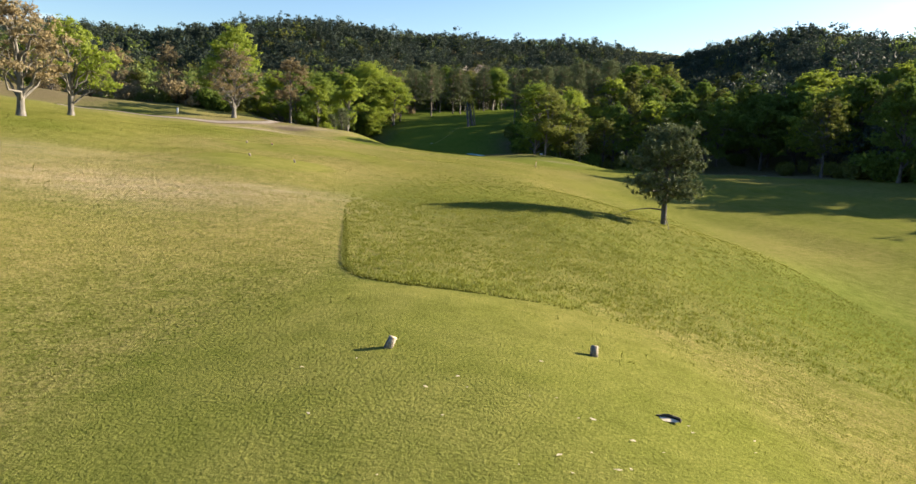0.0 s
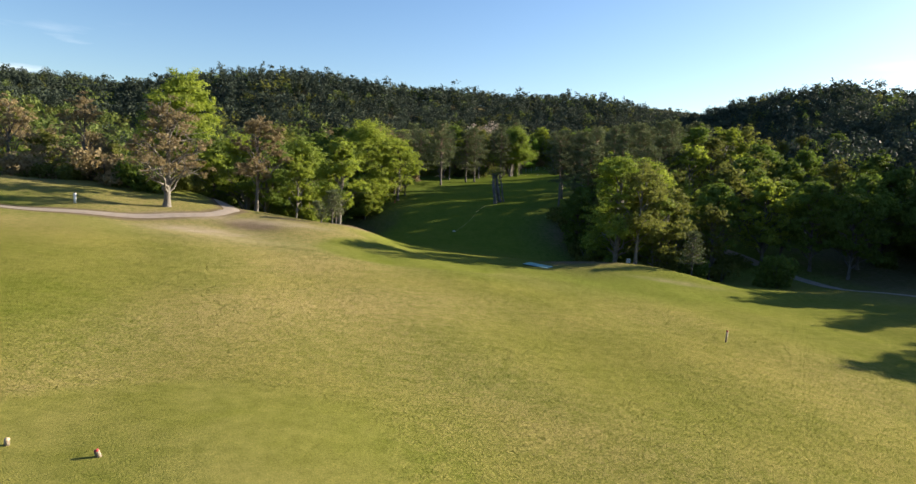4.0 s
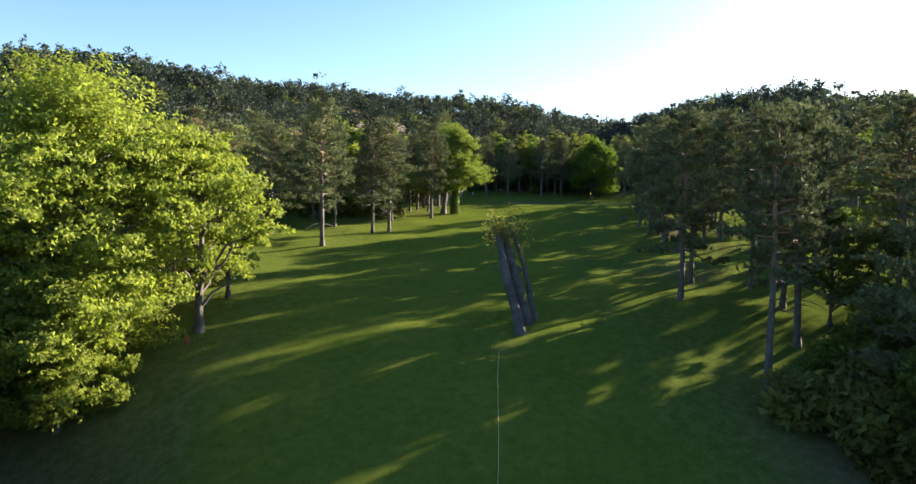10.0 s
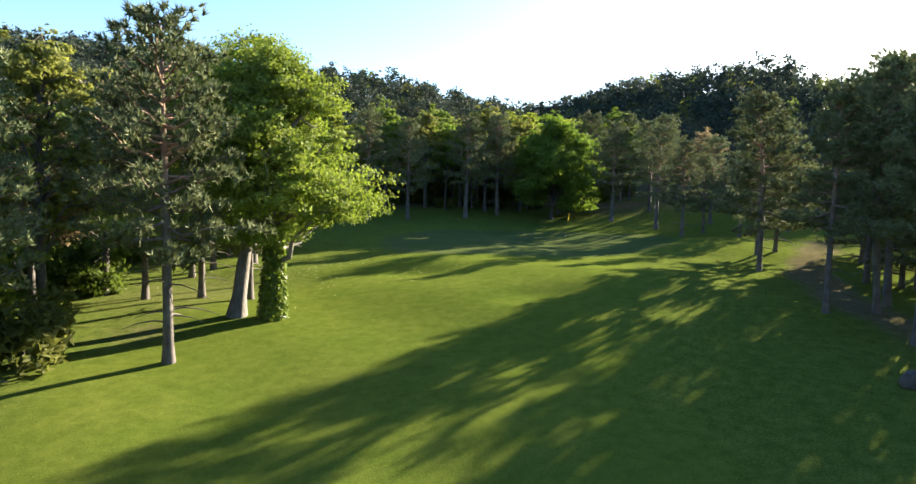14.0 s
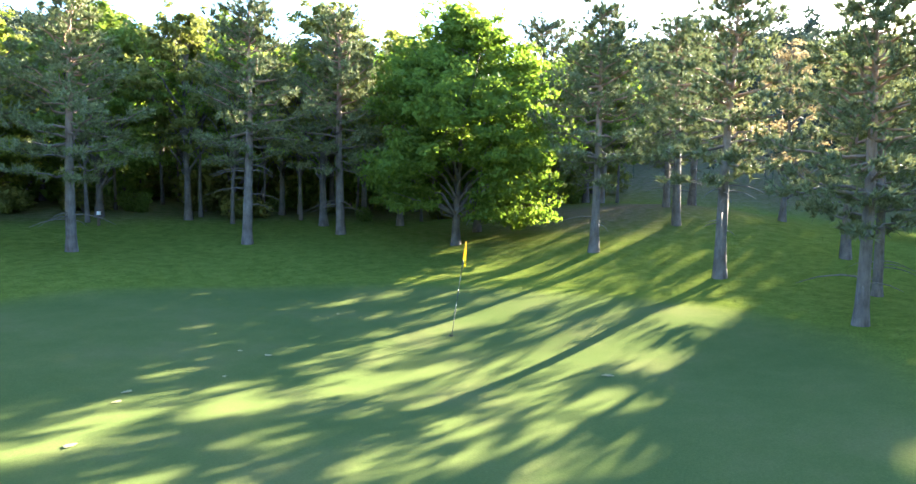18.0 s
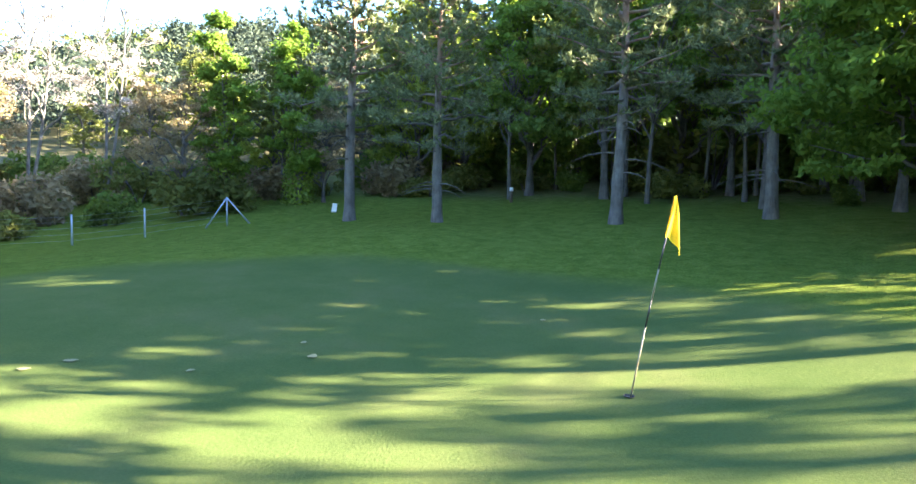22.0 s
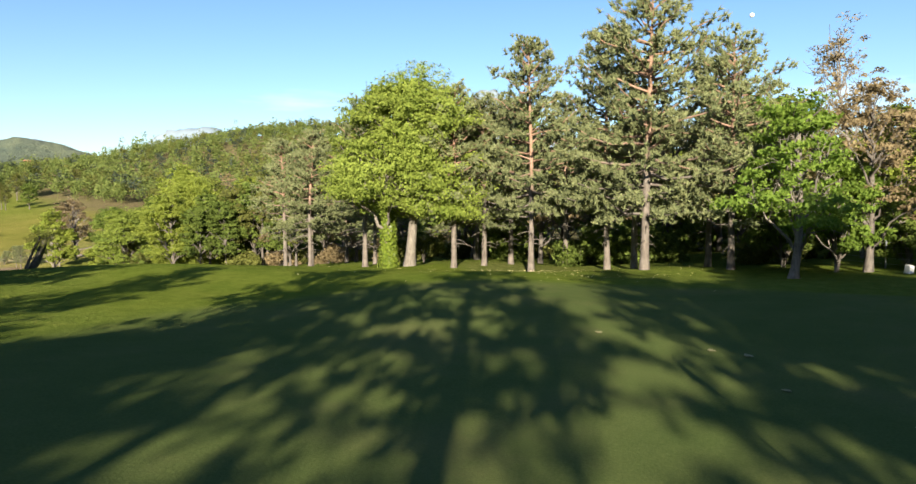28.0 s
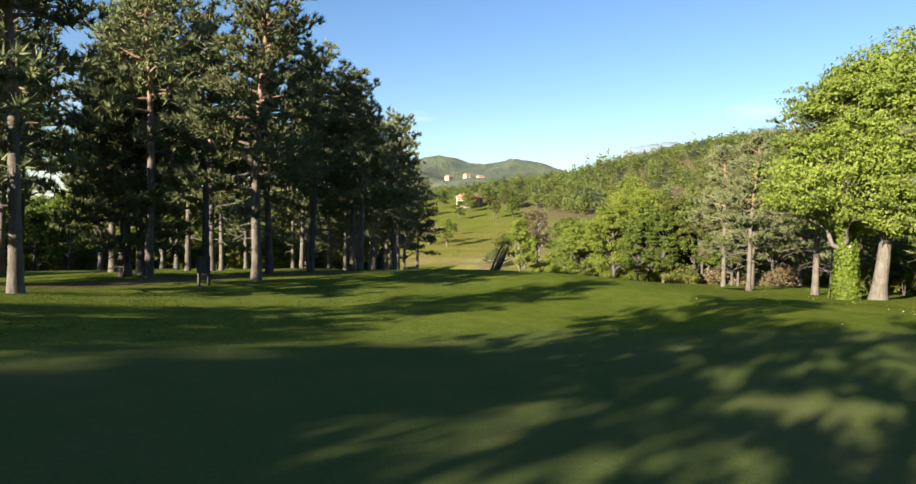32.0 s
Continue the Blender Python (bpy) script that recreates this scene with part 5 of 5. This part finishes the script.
ivy_on(ivy_tree, [(0, 0, 0), (0.02, 0.02, 1.2), (0.06, 0.05, 3.2)], 0.3, 3200)


# ---- flag and hole ----
hx, hy = 31.0, 162.6
hz = float(ground_z(hx, hy))
top = Vector((0.36, 0.08, 2.1))
flag = thing("golf_flag", "yellow golf flag hanging from a leaning striped pole", "flag", m=pose(hx, hy, hz))
cuts = (0.0, 0.357, 0.497, 0.648, 0.81, 1.0)
for k in range(4):
    a, b = top * cuts[k], top * cuts[k + 1]
    part("pole_section", rod_mesh("pole_section", tuple(a - Vector((0, 0, 0.1)) * (k == 0)), tuple(b), 0.0095, 0.0095, 10), (POLE_PALE, BLACK, POLE_PALE, BLACK)[k], flag)
part("sleeve", rod_mesh("sleeve", tuple(top * 0.81), tuple(top * 1.005), 0.014, 0.012, 10), YELLOW, flag)
s = Soup()
nu, nv = 22, 20
grid = []
for iu in range(nu):
    for iv in range(nv):
        u_, v_ = iu / (nu - 1), 1.35 * iv / (nv - 1) - 0.35
        on = top * (1.0 - 0.19 * u_)
        span = (0.02 + 0.27 * u_ ** 0.85) * (1 if v_ > 0 else 0.75)
        fold = 0.05 * math.sin(v_ * 7.5 + 0.4) * abs(v_) ** 0.5 * u_
        grid.append((on.x + span * v_ * 0.45 - fold * 0.6 + 0.016, on.y + span * v_ * 0.62 + fold * 0.5, on.z - 0.17 * max(v_, 0) * u_ - 0.05 * abs(v_) + 0.02 * math.sin(u_ * 3) * v_))
q = np.array([(a * nv + b, (a + 1) * nv + b, (a + 1) * nv + b + 1, a * nv + b + 1) for a in range(nu - 1) for b in range(nv - 1)])
s.add(grid, f4=q)
part("flag_cloth", s.mesh("flag_cloth", True), YELLOW, flag, "plain yellow cloth hanging in folds")
# hole: a low rimmed disc, its black standing in for the shaded inside
s = Soup()
ring = lambda r, z: np.stack([np.cos(ang) * r, np.sin(ang) * r, np.full(20, z)], -1)
s.add(np.concatenate([ring(0.062, 0.016), ring(0.054, 0.018), ring(0.054, 0.006), [[0, 0, 0.006]]]),
      f4=[(o + k, o + (k + 1) % 20, o + 20 + (k + 1) % 20, o + 20 + k) for o in (0, 20) for k in range(20)], f3=[(40 + k, 40 + (k + 1) % 20, 60) for k in range(20)])
tagged(part("golf_hole", s.mesh("golf_hole"), RUBBER), "golf hole on the putting green, its shaded inside a dark disc", "golf hole").matrix_basis = pose(hx, hy, hz)

# ---- wire fence beside the green ----
fence = thing("wire_fence", "wire fence on pale grey steel posts before the scrub", "fence")
posts = [(15.1, 173.2), (13.5, 171.1), (12.1, 169.5), (10.6, 167.7), (8.6, 166.0), (6.6, 164.6), (4.4, 163.3)]
for x, y in posts:
    z = float(ground_z(x, y))
    part("post", rod_mesh("post", (x, y, z - 0.2), (x, y, z + 1.0), 0.028), STEEL, fence)
x, y = posts[0]
z = float(ground_z(x, y))
for dx, dy in ((0.62, 0.5), (-0.5, -0.55)):
    part("brace", rod_mesh("brace", (x, y, z + 0.98), (x + dx, y + dy, float(ground_z(x + dx, y + dy)) - 0.05), 0.026), STEEL, fence)
for (ax, ay), (bx, by) in zip(posts, posts[1:]):
    for hgt in (0.15, 0.35, 0.55, 0.75, 0.92):
        part("wire", rod_mesh("wire", (ax, ay, float(ground_z(ax, ay)) + hgt), (bx, by, float(ground_z(bx, by)) + hgt), 0.0022, sides=4), STEEL, fence)
for x, y, r, h, lab in ((8.7, 165.0, 0.11, 0.3, "white box standing at the edge of the turf"), (17.4, 176.4, 0.09, 0.35, "small white marker among the trees")):
    b = thing("white_box", lab, "marker", m=pose(x, y, float(ground_z(x, y)), 0, 8, 30))
    part("body", box_bm(r * 2, r * 1.6, h, (0, 0, h / 2 - 0.02), 0.02), WHITE, b)
    part("base", box_bm(r * 2.3, r * 1.9, 0.03, (0, 0, 0.01), 0.006), STEEL, b)
bn = thing("litter_bin", "small white-topped litter bin under the trees", "bin", m=pose(23.2, 180.4, float(ground_z(23.2, 180.4))))
part("bin_body", rod_mesh("bin_body", (0, 0, -0.05), (0, 0, 0.45), 0.06, 0.06), DARK_WOOD, bn)
part("bin_top", rod_mesh("bin_top", (0, 0, 0.452), (0, 0, 0.6), 0.08, 0.075), WHITE, bn)


# ---- tracks, sand and stones ----
def ribbon(name, pts, width, mat, label, lift=0.03):
    pts = np.array(pts, float)
    u = np.linspace(0, len(pts) - 1, len(pts) * 14)
    x, y = np.interp(u, range(len(pts)), pts[:, 0]), np.interp(u, range(len(pts)), pts[:, 1])
    k = np.ones(9) / 9
    x[4:-4], y[4:-4] = np.convolve(x, k, "valid"), np.convolve(y, k, "valid")
    d = np.stack([np.gradient(x), np.gradient(y)], -1)
    d /= np.linalg.norm(d, axis=1)[:, None]
    rows = []
    for off in (-0.5, -0.25, 0, 0.25, 0.5):
        wob = width * (1 + 0.08 * np.sin(u * 3 + off * 9))
        px, py = x - d[:, 1] * off * wob, y + d[:, 0] * off * wob
        rows.append(np.stack([px, py, ground_z(px, py) + lift * (1.6 - abs(off) * 3)], -1))
    n = len(u)
    v = np.concatenate(rows)
    q = np.array([(r * n + a, r * n + a + 1, (r + 1) * n + a + 1, (r + 1) * n + a) for r in range(4) for a in range(n - 1)])
    return tagged(new(name, smooth(mesh_of(name, v, [q]))), label, "track", kind="structure"), mat


for got, m_ in (ribbon("path", [(35, 62), (29.5, 74), (26, 84), (23.5, 92), (23, 104)], 1.3, GRAVEL, "pale gravel track running up beside the wood"),
                ribbon("pavement", [(-40, 58), (-26, 62.5), (-21.4, 66.5), (-21.2, 70.5), (-23.6, 75), (-27.5, 82), (-32, 90)], 1.25, GRAVEL, "worn gravel path past the trees")):
    got.data.materials.append(m_)


def stone_mesh(r):
    bm = bmesh.new()
    bmesh.ops.create_icosphere(bm, subdivisions=2, radius=r)
    for v in bm.verts:
        v.co *= 1 + 0.5 * noise.noise(v.co * (1.3 / r) + Vector((r * 31, 0, 0)))
        v.co.z *= 0.65
    return bm


for k, (x, y) in enumerate([(a, b) for a, b, _ in scatter(16, -19.5, -15.5, 77.5, 81.5, 0, 1, 0.6)]):
    o = part("bank_stone", stone_mesh(0.16 + 0.22 * rng.random()), STONE)
    tagged(o, "pale rough stone on the bank of the ravine", "stone", "bank stones").matrix_basis = pose(x, y, float(ground_z(x, y)) + 0.02, 0, 0, rng.random() * 360)

DRY_TURF = plain("dried_turf", (0.24, 0.22, 0.1), 0.95, scale=20)
# pitch marks on the green, the red stake over the ravine
for x, y in ((26.53, 162.93), (27.0, 162.51), (24.46, 160.43), (24.59, 160.91), (26.07, 161.38), (24.0, 158.7), (29.2, 165.4), (31.8, 158.2)):
    s = Soup()
    r = 0.05 + 0.05 * rng.random()
    lip = np.stack([np.cos(ang) * r * (1 + 0.3 * np.sin(3 * ang + x)), np.sin(ang) * r * 0.7, np.full(20, 0.006)], -1)
    s.add(np.concatenate([lip, lip * (0.6, 0.6, 2.2), [[0, 0, 0.004]]]), f4=[(a, (a + 1) % 20, 20 + (a + 1) % 20, 20 + a) for a in range(20)], f3=[(20 + a, 20 + (a + 1) % 20, 40) for a in range(20)])
    tagged(part("pitch_mark", s.mesh("pitch_mark"), DRY_TURF), "small worn pitch mark in the putting green", "pitch mark", "pitch marks").matrix_basis = pose(x, y, float(ground_z(x, y)) + 0.012, 0, 0, rng.random() * 360)
red = thing("red_stake", "short red hazard stake at the edge of the ravine", "stake", m=pose(-11.6, 104.0, float(ground_z(-11.6, 104.0))))
part("post", rod_mesh("post", (0, 0, -0.1), (0, 0, 0.3), 0.045), RED, red)
part("cap", rod_mesh("cap", (0, 0, 0.301), (0, 0, 0.33), 0.05, 0.03), RED, red)


# ---- daisies and dandelions in the sunlit rough ----
g = np.random.default_rng(5)
fx, fy = 11.5 + 3.2 * g.standard_normal(420), 152.5 + 3.0 * g.standard_normal(420)
s = Soup()
s.leaves(np.stack([fx, fy, ground_z(fx, fy) + 0.05], -1), 0.022, 2.5, width=0.9)
tagged(part("meadow_flowers", s.mesh("meadow_flowers"), plain("pale_petals", (0.75, 0.7, 0.3), 0.7)), "small yellow and white flowers dotted in the turf", "flowers", kind="stuff")

# ---- the moon in the day sky ----
ball = bmesh.new()
bmesh.ops.create_icosphere(ball, subdivisions=3, radius=4.6)
for v in ball.verts:
    v.co *= 1 + 0.02 * noise.noise(v.co * 0.9)
moon = tagged(part("moon", ball, plain("moon_dust", (0.6, 0.6, 0.58), 1.0, scale=0.3)), "pale half moon in the blue day sky", "moon")
moon.matrix_basis = pose(-1414, 94, 385)

# sand bunker on the far fairway
s = Soup()
ring0 = np.stack([np.cos(ang) * (4.2 + 0.8 * np.sin(2 * ang)), np.sin(ang) * 2.2], -1)
for k, f in enumerate((1.0, 0.6, 0.2)):
    px, py = -40.5 + ring0[:, 0] * f, -22 + ring0[:, 1] * f
    s.add(np.stack([px, py, ground_z(px, py) + 0.12 + 0.02 * k], -1))
s.f4.append(np.array([(o + k, o + (k + 1) % 20, o + 20 + (k + 1) % 20, o + 20 + k) for o in (0, 20) for k in range(20)]))
s.f3.append(np.array([(40, 40 + k, 40 + k + 1) for k in range(1, 19)]))
tagged(part("sand_bunker", s.mesh("sand_bunker", True), SAND), "pale sand bunker on the far fairway", "bunker")


# ---- the house on the far slope ----
def house(x, y, turn, w, d, h, label):
    ob = thing("house", label, "house", m=pose(x, y, float(ground_z(x, y)) - 0.3, 0, 0, turn))
    wall = part("wall", box_bm(w, d, h, (0, 0, h / 2)), PLASTER, ob)
    bm = bmesh.new()
    e, rise = 0.5, d * 0.24
    pts = [(-w / 2 - e, -d / 2 - e, h), (w / 2 + e, -d / 2 - e, h), (w / 2 + e, d / 2 + e, h), (-w / 2 - e, d / 2 + e, h), (-w / 2 - e, 0, h + rise), (w / 2 + e, 0, h + rise)]
    vs = [bm.verts.new(v) for v in pts]
    for f in ((0, 1, 5, 4), (2, 3, 4, 5), (0, 4, 3), (1, 2, 5), (3, 2, 1, 0)):
        bm.faces.new([vs[k] for k in f])
    roof = part("roof", bm, TILES, ob)
    part("chimney", box_bm(0.6, 0.6, 1.2, (w * 0.25, d * 0.1, h + rise)), PLASTER, roof)
    for sx in (-0.32, 0, 0.32):
        for lv in (0.28, 0.72):
            part("window", box_bm(0.9, 0.08, 1.1, (sx * w, d / 2, h * lv), 0.01), GLASS_DARK, ob)
            part("window", box_bm(0.9, 0.08, 1.1, (sx * w, -d / 2, h * lv), 0.01), GLASS_DARK, ob)
    part("door", box_bm(1.0, 0.08, 2.1, (w * 0.16, d / 2 + 0.02, 1.35), 0.01), DARK_WOOD, ob)
    return ob


house(-79, -77, 30, 9, 7, 4.4, "pale farmhouse with a red tiled roof across the course")


# ---- distance ----
def far_hill(name, cx, cy, wx, wy, h, mat, label, seed, base=-12):
    g = 46
    u = np.linspace(-1, 1, g)
    X, Y = np.meshgrid(u, u)
    r = np.hypot(X, Y)
    Z = np.clip(1 - r ** 1.6, 0, 1) ** 1.1
    Z = Z * (1 + 0.22 * np.sin(X * 5 + seed) * np.cos(Y * 4 + seed * 2) + 0.12 * np.sin(X * 11 + seed * 3) * np.sin(Y * 9))
    v = np.stack([cx + X * wx, cy + Y * wy, base + Z * h + 0.012 * h * rng.standard_normal(X.shape) * (Z > 0.02)], -1).reshape(-1, 3)
    k = (np.arange(g - 1)[:, None] * g + np.arange(g - 1)[None]).ravel()
    ob = tagged(new(name, smooth(mesh_of(name, v, [np.stack([k, k + 1, k + g + 1, k + g], -1)]))), label, "hill", kind="structure")
    ob.data.materials.append(mat)
    return ob


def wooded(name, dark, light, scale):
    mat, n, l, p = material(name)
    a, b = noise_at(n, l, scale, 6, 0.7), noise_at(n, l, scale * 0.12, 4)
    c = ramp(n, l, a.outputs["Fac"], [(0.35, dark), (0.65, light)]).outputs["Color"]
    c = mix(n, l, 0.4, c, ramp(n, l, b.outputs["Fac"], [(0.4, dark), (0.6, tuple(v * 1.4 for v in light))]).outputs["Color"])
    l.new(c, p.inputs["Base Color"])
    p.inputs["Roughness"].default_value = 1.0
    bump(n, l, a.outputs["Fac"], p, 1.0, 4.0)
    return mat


far_green = wooded("far_wooded_slope", (0.03, 0.05, 0.04), (0.1, 0.12, 0.07), 0.09)
# distance haze is put into this colour: bluer and paler than the slopes
far_hazed = wooded("hazed_mountain", (0.10, 0.15, 0.2), (0.19, 0.24, 0.28), 0.01)
far_hill("hill_village", -360, -660, 330, 260, 96, far_green, "wooded hill with scattered houses in the distance", 1)
far_hill("hill_low", -120, -760, 420, 200, 46, far_green, "low wooded hill in the distance", 2)
far_hill("hill_long", -780, -420, 420, 420, 92, far_green, "long wooded ridge in the distance", 3)
far_hill("mountain_blue", -1500, -2350, 900, 500, 225, far_hazed, "hazy blue mountain on the horizon", 4)
far_hill("mountain_grey", -1940, -2100, 700, 500, 300, far_hazed, "hazy grey mountain on the horizon", 5)
far_hill("mountain_rock", -2300, -880, 700, 500, 400, far_hazed, "rocky mountain paled by haze on the horizon", 6)
for k, (a, r0, w_) in enumerate(((150.8, 0.0, 7), (154.2, 20, 8), (155.4, -15, 6), (157, 12, 7))):
    d_ = 800 + r0
    hx_, hy_ = 31 - math.sin(radians(a)) * d_, 160 + math.cos(radians(a)) * d_
    X, Y = (hx_ + 360) / 330, (hy_ + 660) / 260
    Z = max(0.0, 1 - math.hypot(X, Y) ** 1.6) ** 1.1
    Z = Z * (1 + 0.22 * math.sin(X * 5 + 1) * math.cos(Y * 4 + 2) + 0.12 * math.sin(X * 11 + 3) * math.sin(Y * 9))
    o = house(hx_, hy_, a * 7, w_, 8, 6, "pale distant house on the wooded hilltop")
    o.location.z = -12 + Z * 96 - 0.5


# ---- grass tufts on the rough nearest the tees ----
def tufts(name, n, box, keep, hgt, mat, label):
    g = np.random.default_rng(11 + n)
    x, y = box[0] + (box[1] - box[0]) * g.random(n), box[2] + (box[3] - box[2]) * g.random(n)
    ok = keep(x, y) > g.random(n)
    x, y = x[ok], y[ok]
    n = len(x)
    s = Soup()
    base = np.repeat(np.stack([x, y, ground_z(x, y) - 0.01], -1), 4, 0)
    m = len(base)
    a = g.random(m) * 6.283
    out = np.stack([np.cos(a), np.sin(a), 0 * a], -1)
    side = np.stack([-np.sin(a), np.cos(a), 0 * a], -1)
    hh = (hgt * (0.5 + 0.9 * g.random(m)))[:, None]
    base = base + out * 0.025 * g.random((m, 1))
    v = np.stack([base + side * 0.16 * hgt, base - side * 0.16 * hgt, base + out * hh * 0.55 + np.array([0, 0, 1.0]) * hh], 1)
    s.add(v.reshape(-1, 3), f3=np.arange(m)[:, None] * 3 + np.arange(3)[None])
    return tagged(part(name, s.mesh(name), mat), label, "grass", kind="stuff")


GRASS_BLADE = leaf_material("grass_blades", (0.085, 0.1, 0.014), (0.2, 0.2, 0.05), 0.3)
# darker copy of grass_blades: low-sun glare on upright blades is toned down in colour
GRASS_DIMMED = leaf_material("dimmed_grass_blades", (0.04, 0.055, 0.008), (0.095, 0.105, 0.022), 0.15)
rough_only = lambda x, y: (1 - np.minimum(1, 1.35 * zones(x, y)[:, 1])) * (1 - 0.8 * zones(x, y)[:, 2]) * (0.35 + 0.65 * (np.sin(x * 1.9 + y) * np.sin(y * 1.3 - x * 0.7) > -0.2))
# the longer rough ends in a mown edge that bends round beside the first tee
edge_e = lambda x, y: -0.42 * np.log(np.exp(-(x - 1.5 + 0.2 * (y - 0.1)) / 0.42) + np.exp(-(y + 0.74 - 0.02 * (x - 2.4)) / 0.42))
edge_in = lambda x, y: step(0.0, 0.12, np.clip(edge_e(x, y), -1, 1)) * (1 - step(8, 15, y)) * (1 - 0.6 * step(5, 8, x))
tufts("plateau_rough", 78000, (-20, 14, 14, 58), rough_only, 0.03, GRASS_BLADE, "short uneven rough grass across the tee plateau")
tufts("short_rough", 90000, (-9, 13, -6, 14), rough_only, 0.022, GRASS_BLADE, "short uneven rough grass on the tee slope")
tufts("long_rough", 90000, (0, 13, -1, 22), lambda x, y: edge_in(x, y) * (0.45 + 0.55 * (np.sin(x * 2.3 + 1.1 * y) * np.sin(1.7 * y - x) > -0.3)), 0.042, GRASS_BLADE, "longer tufted rough behind a mown edge")
tufts("rough_edge", 90000, (0, 5, -1.2, 7), lambda x, y: step(0.0, 0.03, edge_e(x, y)) * (1 - step(0.05, 0.12, edge_e(x, y))) * (1 - step(3, 7, y)) * (1 - step(3, 4.6, x)), 0.042, GRASS_BLADE, "ragged standing edge of the longer rough")
cells = np.random.default_rng(77).random((124, 228))
clump_at = lambda x, y: cells[np.clip((x + 0.05 * np.sin(y * 9) + 2) * 8, 0, 123).astype(int), np.clip((y + 0.05 * np.sin(x * 8) + 1) * 8, 0, 227).astype(int)]
slope_in = lambda x, y: step(-1, 2.5, x) * step(6, 9, y) * (1 - step(20, 27, y)) * (0.4 + 0.6 * (np.sin(x * 0.8 + 0.5 * y) * np.sin(y * 0.6) > -0.2))
tufts("rough_tussocks", 210000, (-2, 13, -1, 27), lambda x, y: np.maximum(edge_in(x, y), slope_in(x, y)) * (clump_at(x, y) > 0.87), 0.047, GRASS_BLADE, "tussocks of taller grass scattered in the rough")
tufts("fairway_rough", 46000, (8, 34, 130, 150), lambda x, y: 0.8 * rough_only(x, y), 0.03, GRASS_DIMMED, "short uneven rough grass round the green")
tufts("fairway_turf", 78000, (-15, 14, 84, 134), lambda x, y: 0.7 * rough_only(x, y) * (0.3 + 0.7 * (np.sin(x * 0.9 - 0.6 * y) * np.sin(0.7 * y + x * 0.5) > -0.3)), 0.034, GRASS_DIMMED, "tufted rough grass along the shaded fairway")
tufts("green_rough", 70000, (8, 48, 146, 182), lambda x, y: rough_only(x, y), 0.028, GRASS_DIMMED, "short rough grass on the slope round the putting green")

# low poplar whose crown hangs over the edge of the ravine
leafy("poplar_tree", "low poplar with drooping yellow-green leaf over the ravine", "poplars", -15.1, 100.7, 5.6, 0.15, 2.1, 0.13, LEAF_BRIGHT, DARK_BARK, leaves=46000, leaf=0.07, lobes=18, lowlobe=0.0)

# low-boughed pines at the near end of the grove
for x, y, h, bare, turn in ((32.4, 138.9, 6.4, 1.3, 20), (36.6, 143.6, 6.8, 1.2, 130), (35.2, 147.6, 7.2, 1.7, 250)):
    tree("scots_pine", pine_meshes(h, bare, 2.2, 0.11, tufts=1.7, droop=0.12, dead=6), PINE_BARK, NEEDLES, "younger Scots pine with low boughs, in a grove", "pine tree", "pine grove", planted(x, y, turn))

# tall trees rising out of the ravine behind the plateau
leafy("oak_tree", "tall green oak with bare twigs on top, in the ravine", "", -19.6, 86.2, 12.6, 1.8, 3.5, 0.26, LEAF_OAK, DARK_BARK, leaves=60000, leaf=0.075, lobes=24, twigs=40)
leafy("oak_tree", "dull green oak at the edge of the ravine", "", -21.8, 80.6, 9.8, 1.6, 2.8, 0.22, LEAF_GREEN, DARK_BARK, leaves=32000, leaf=0.08, lobes=16)
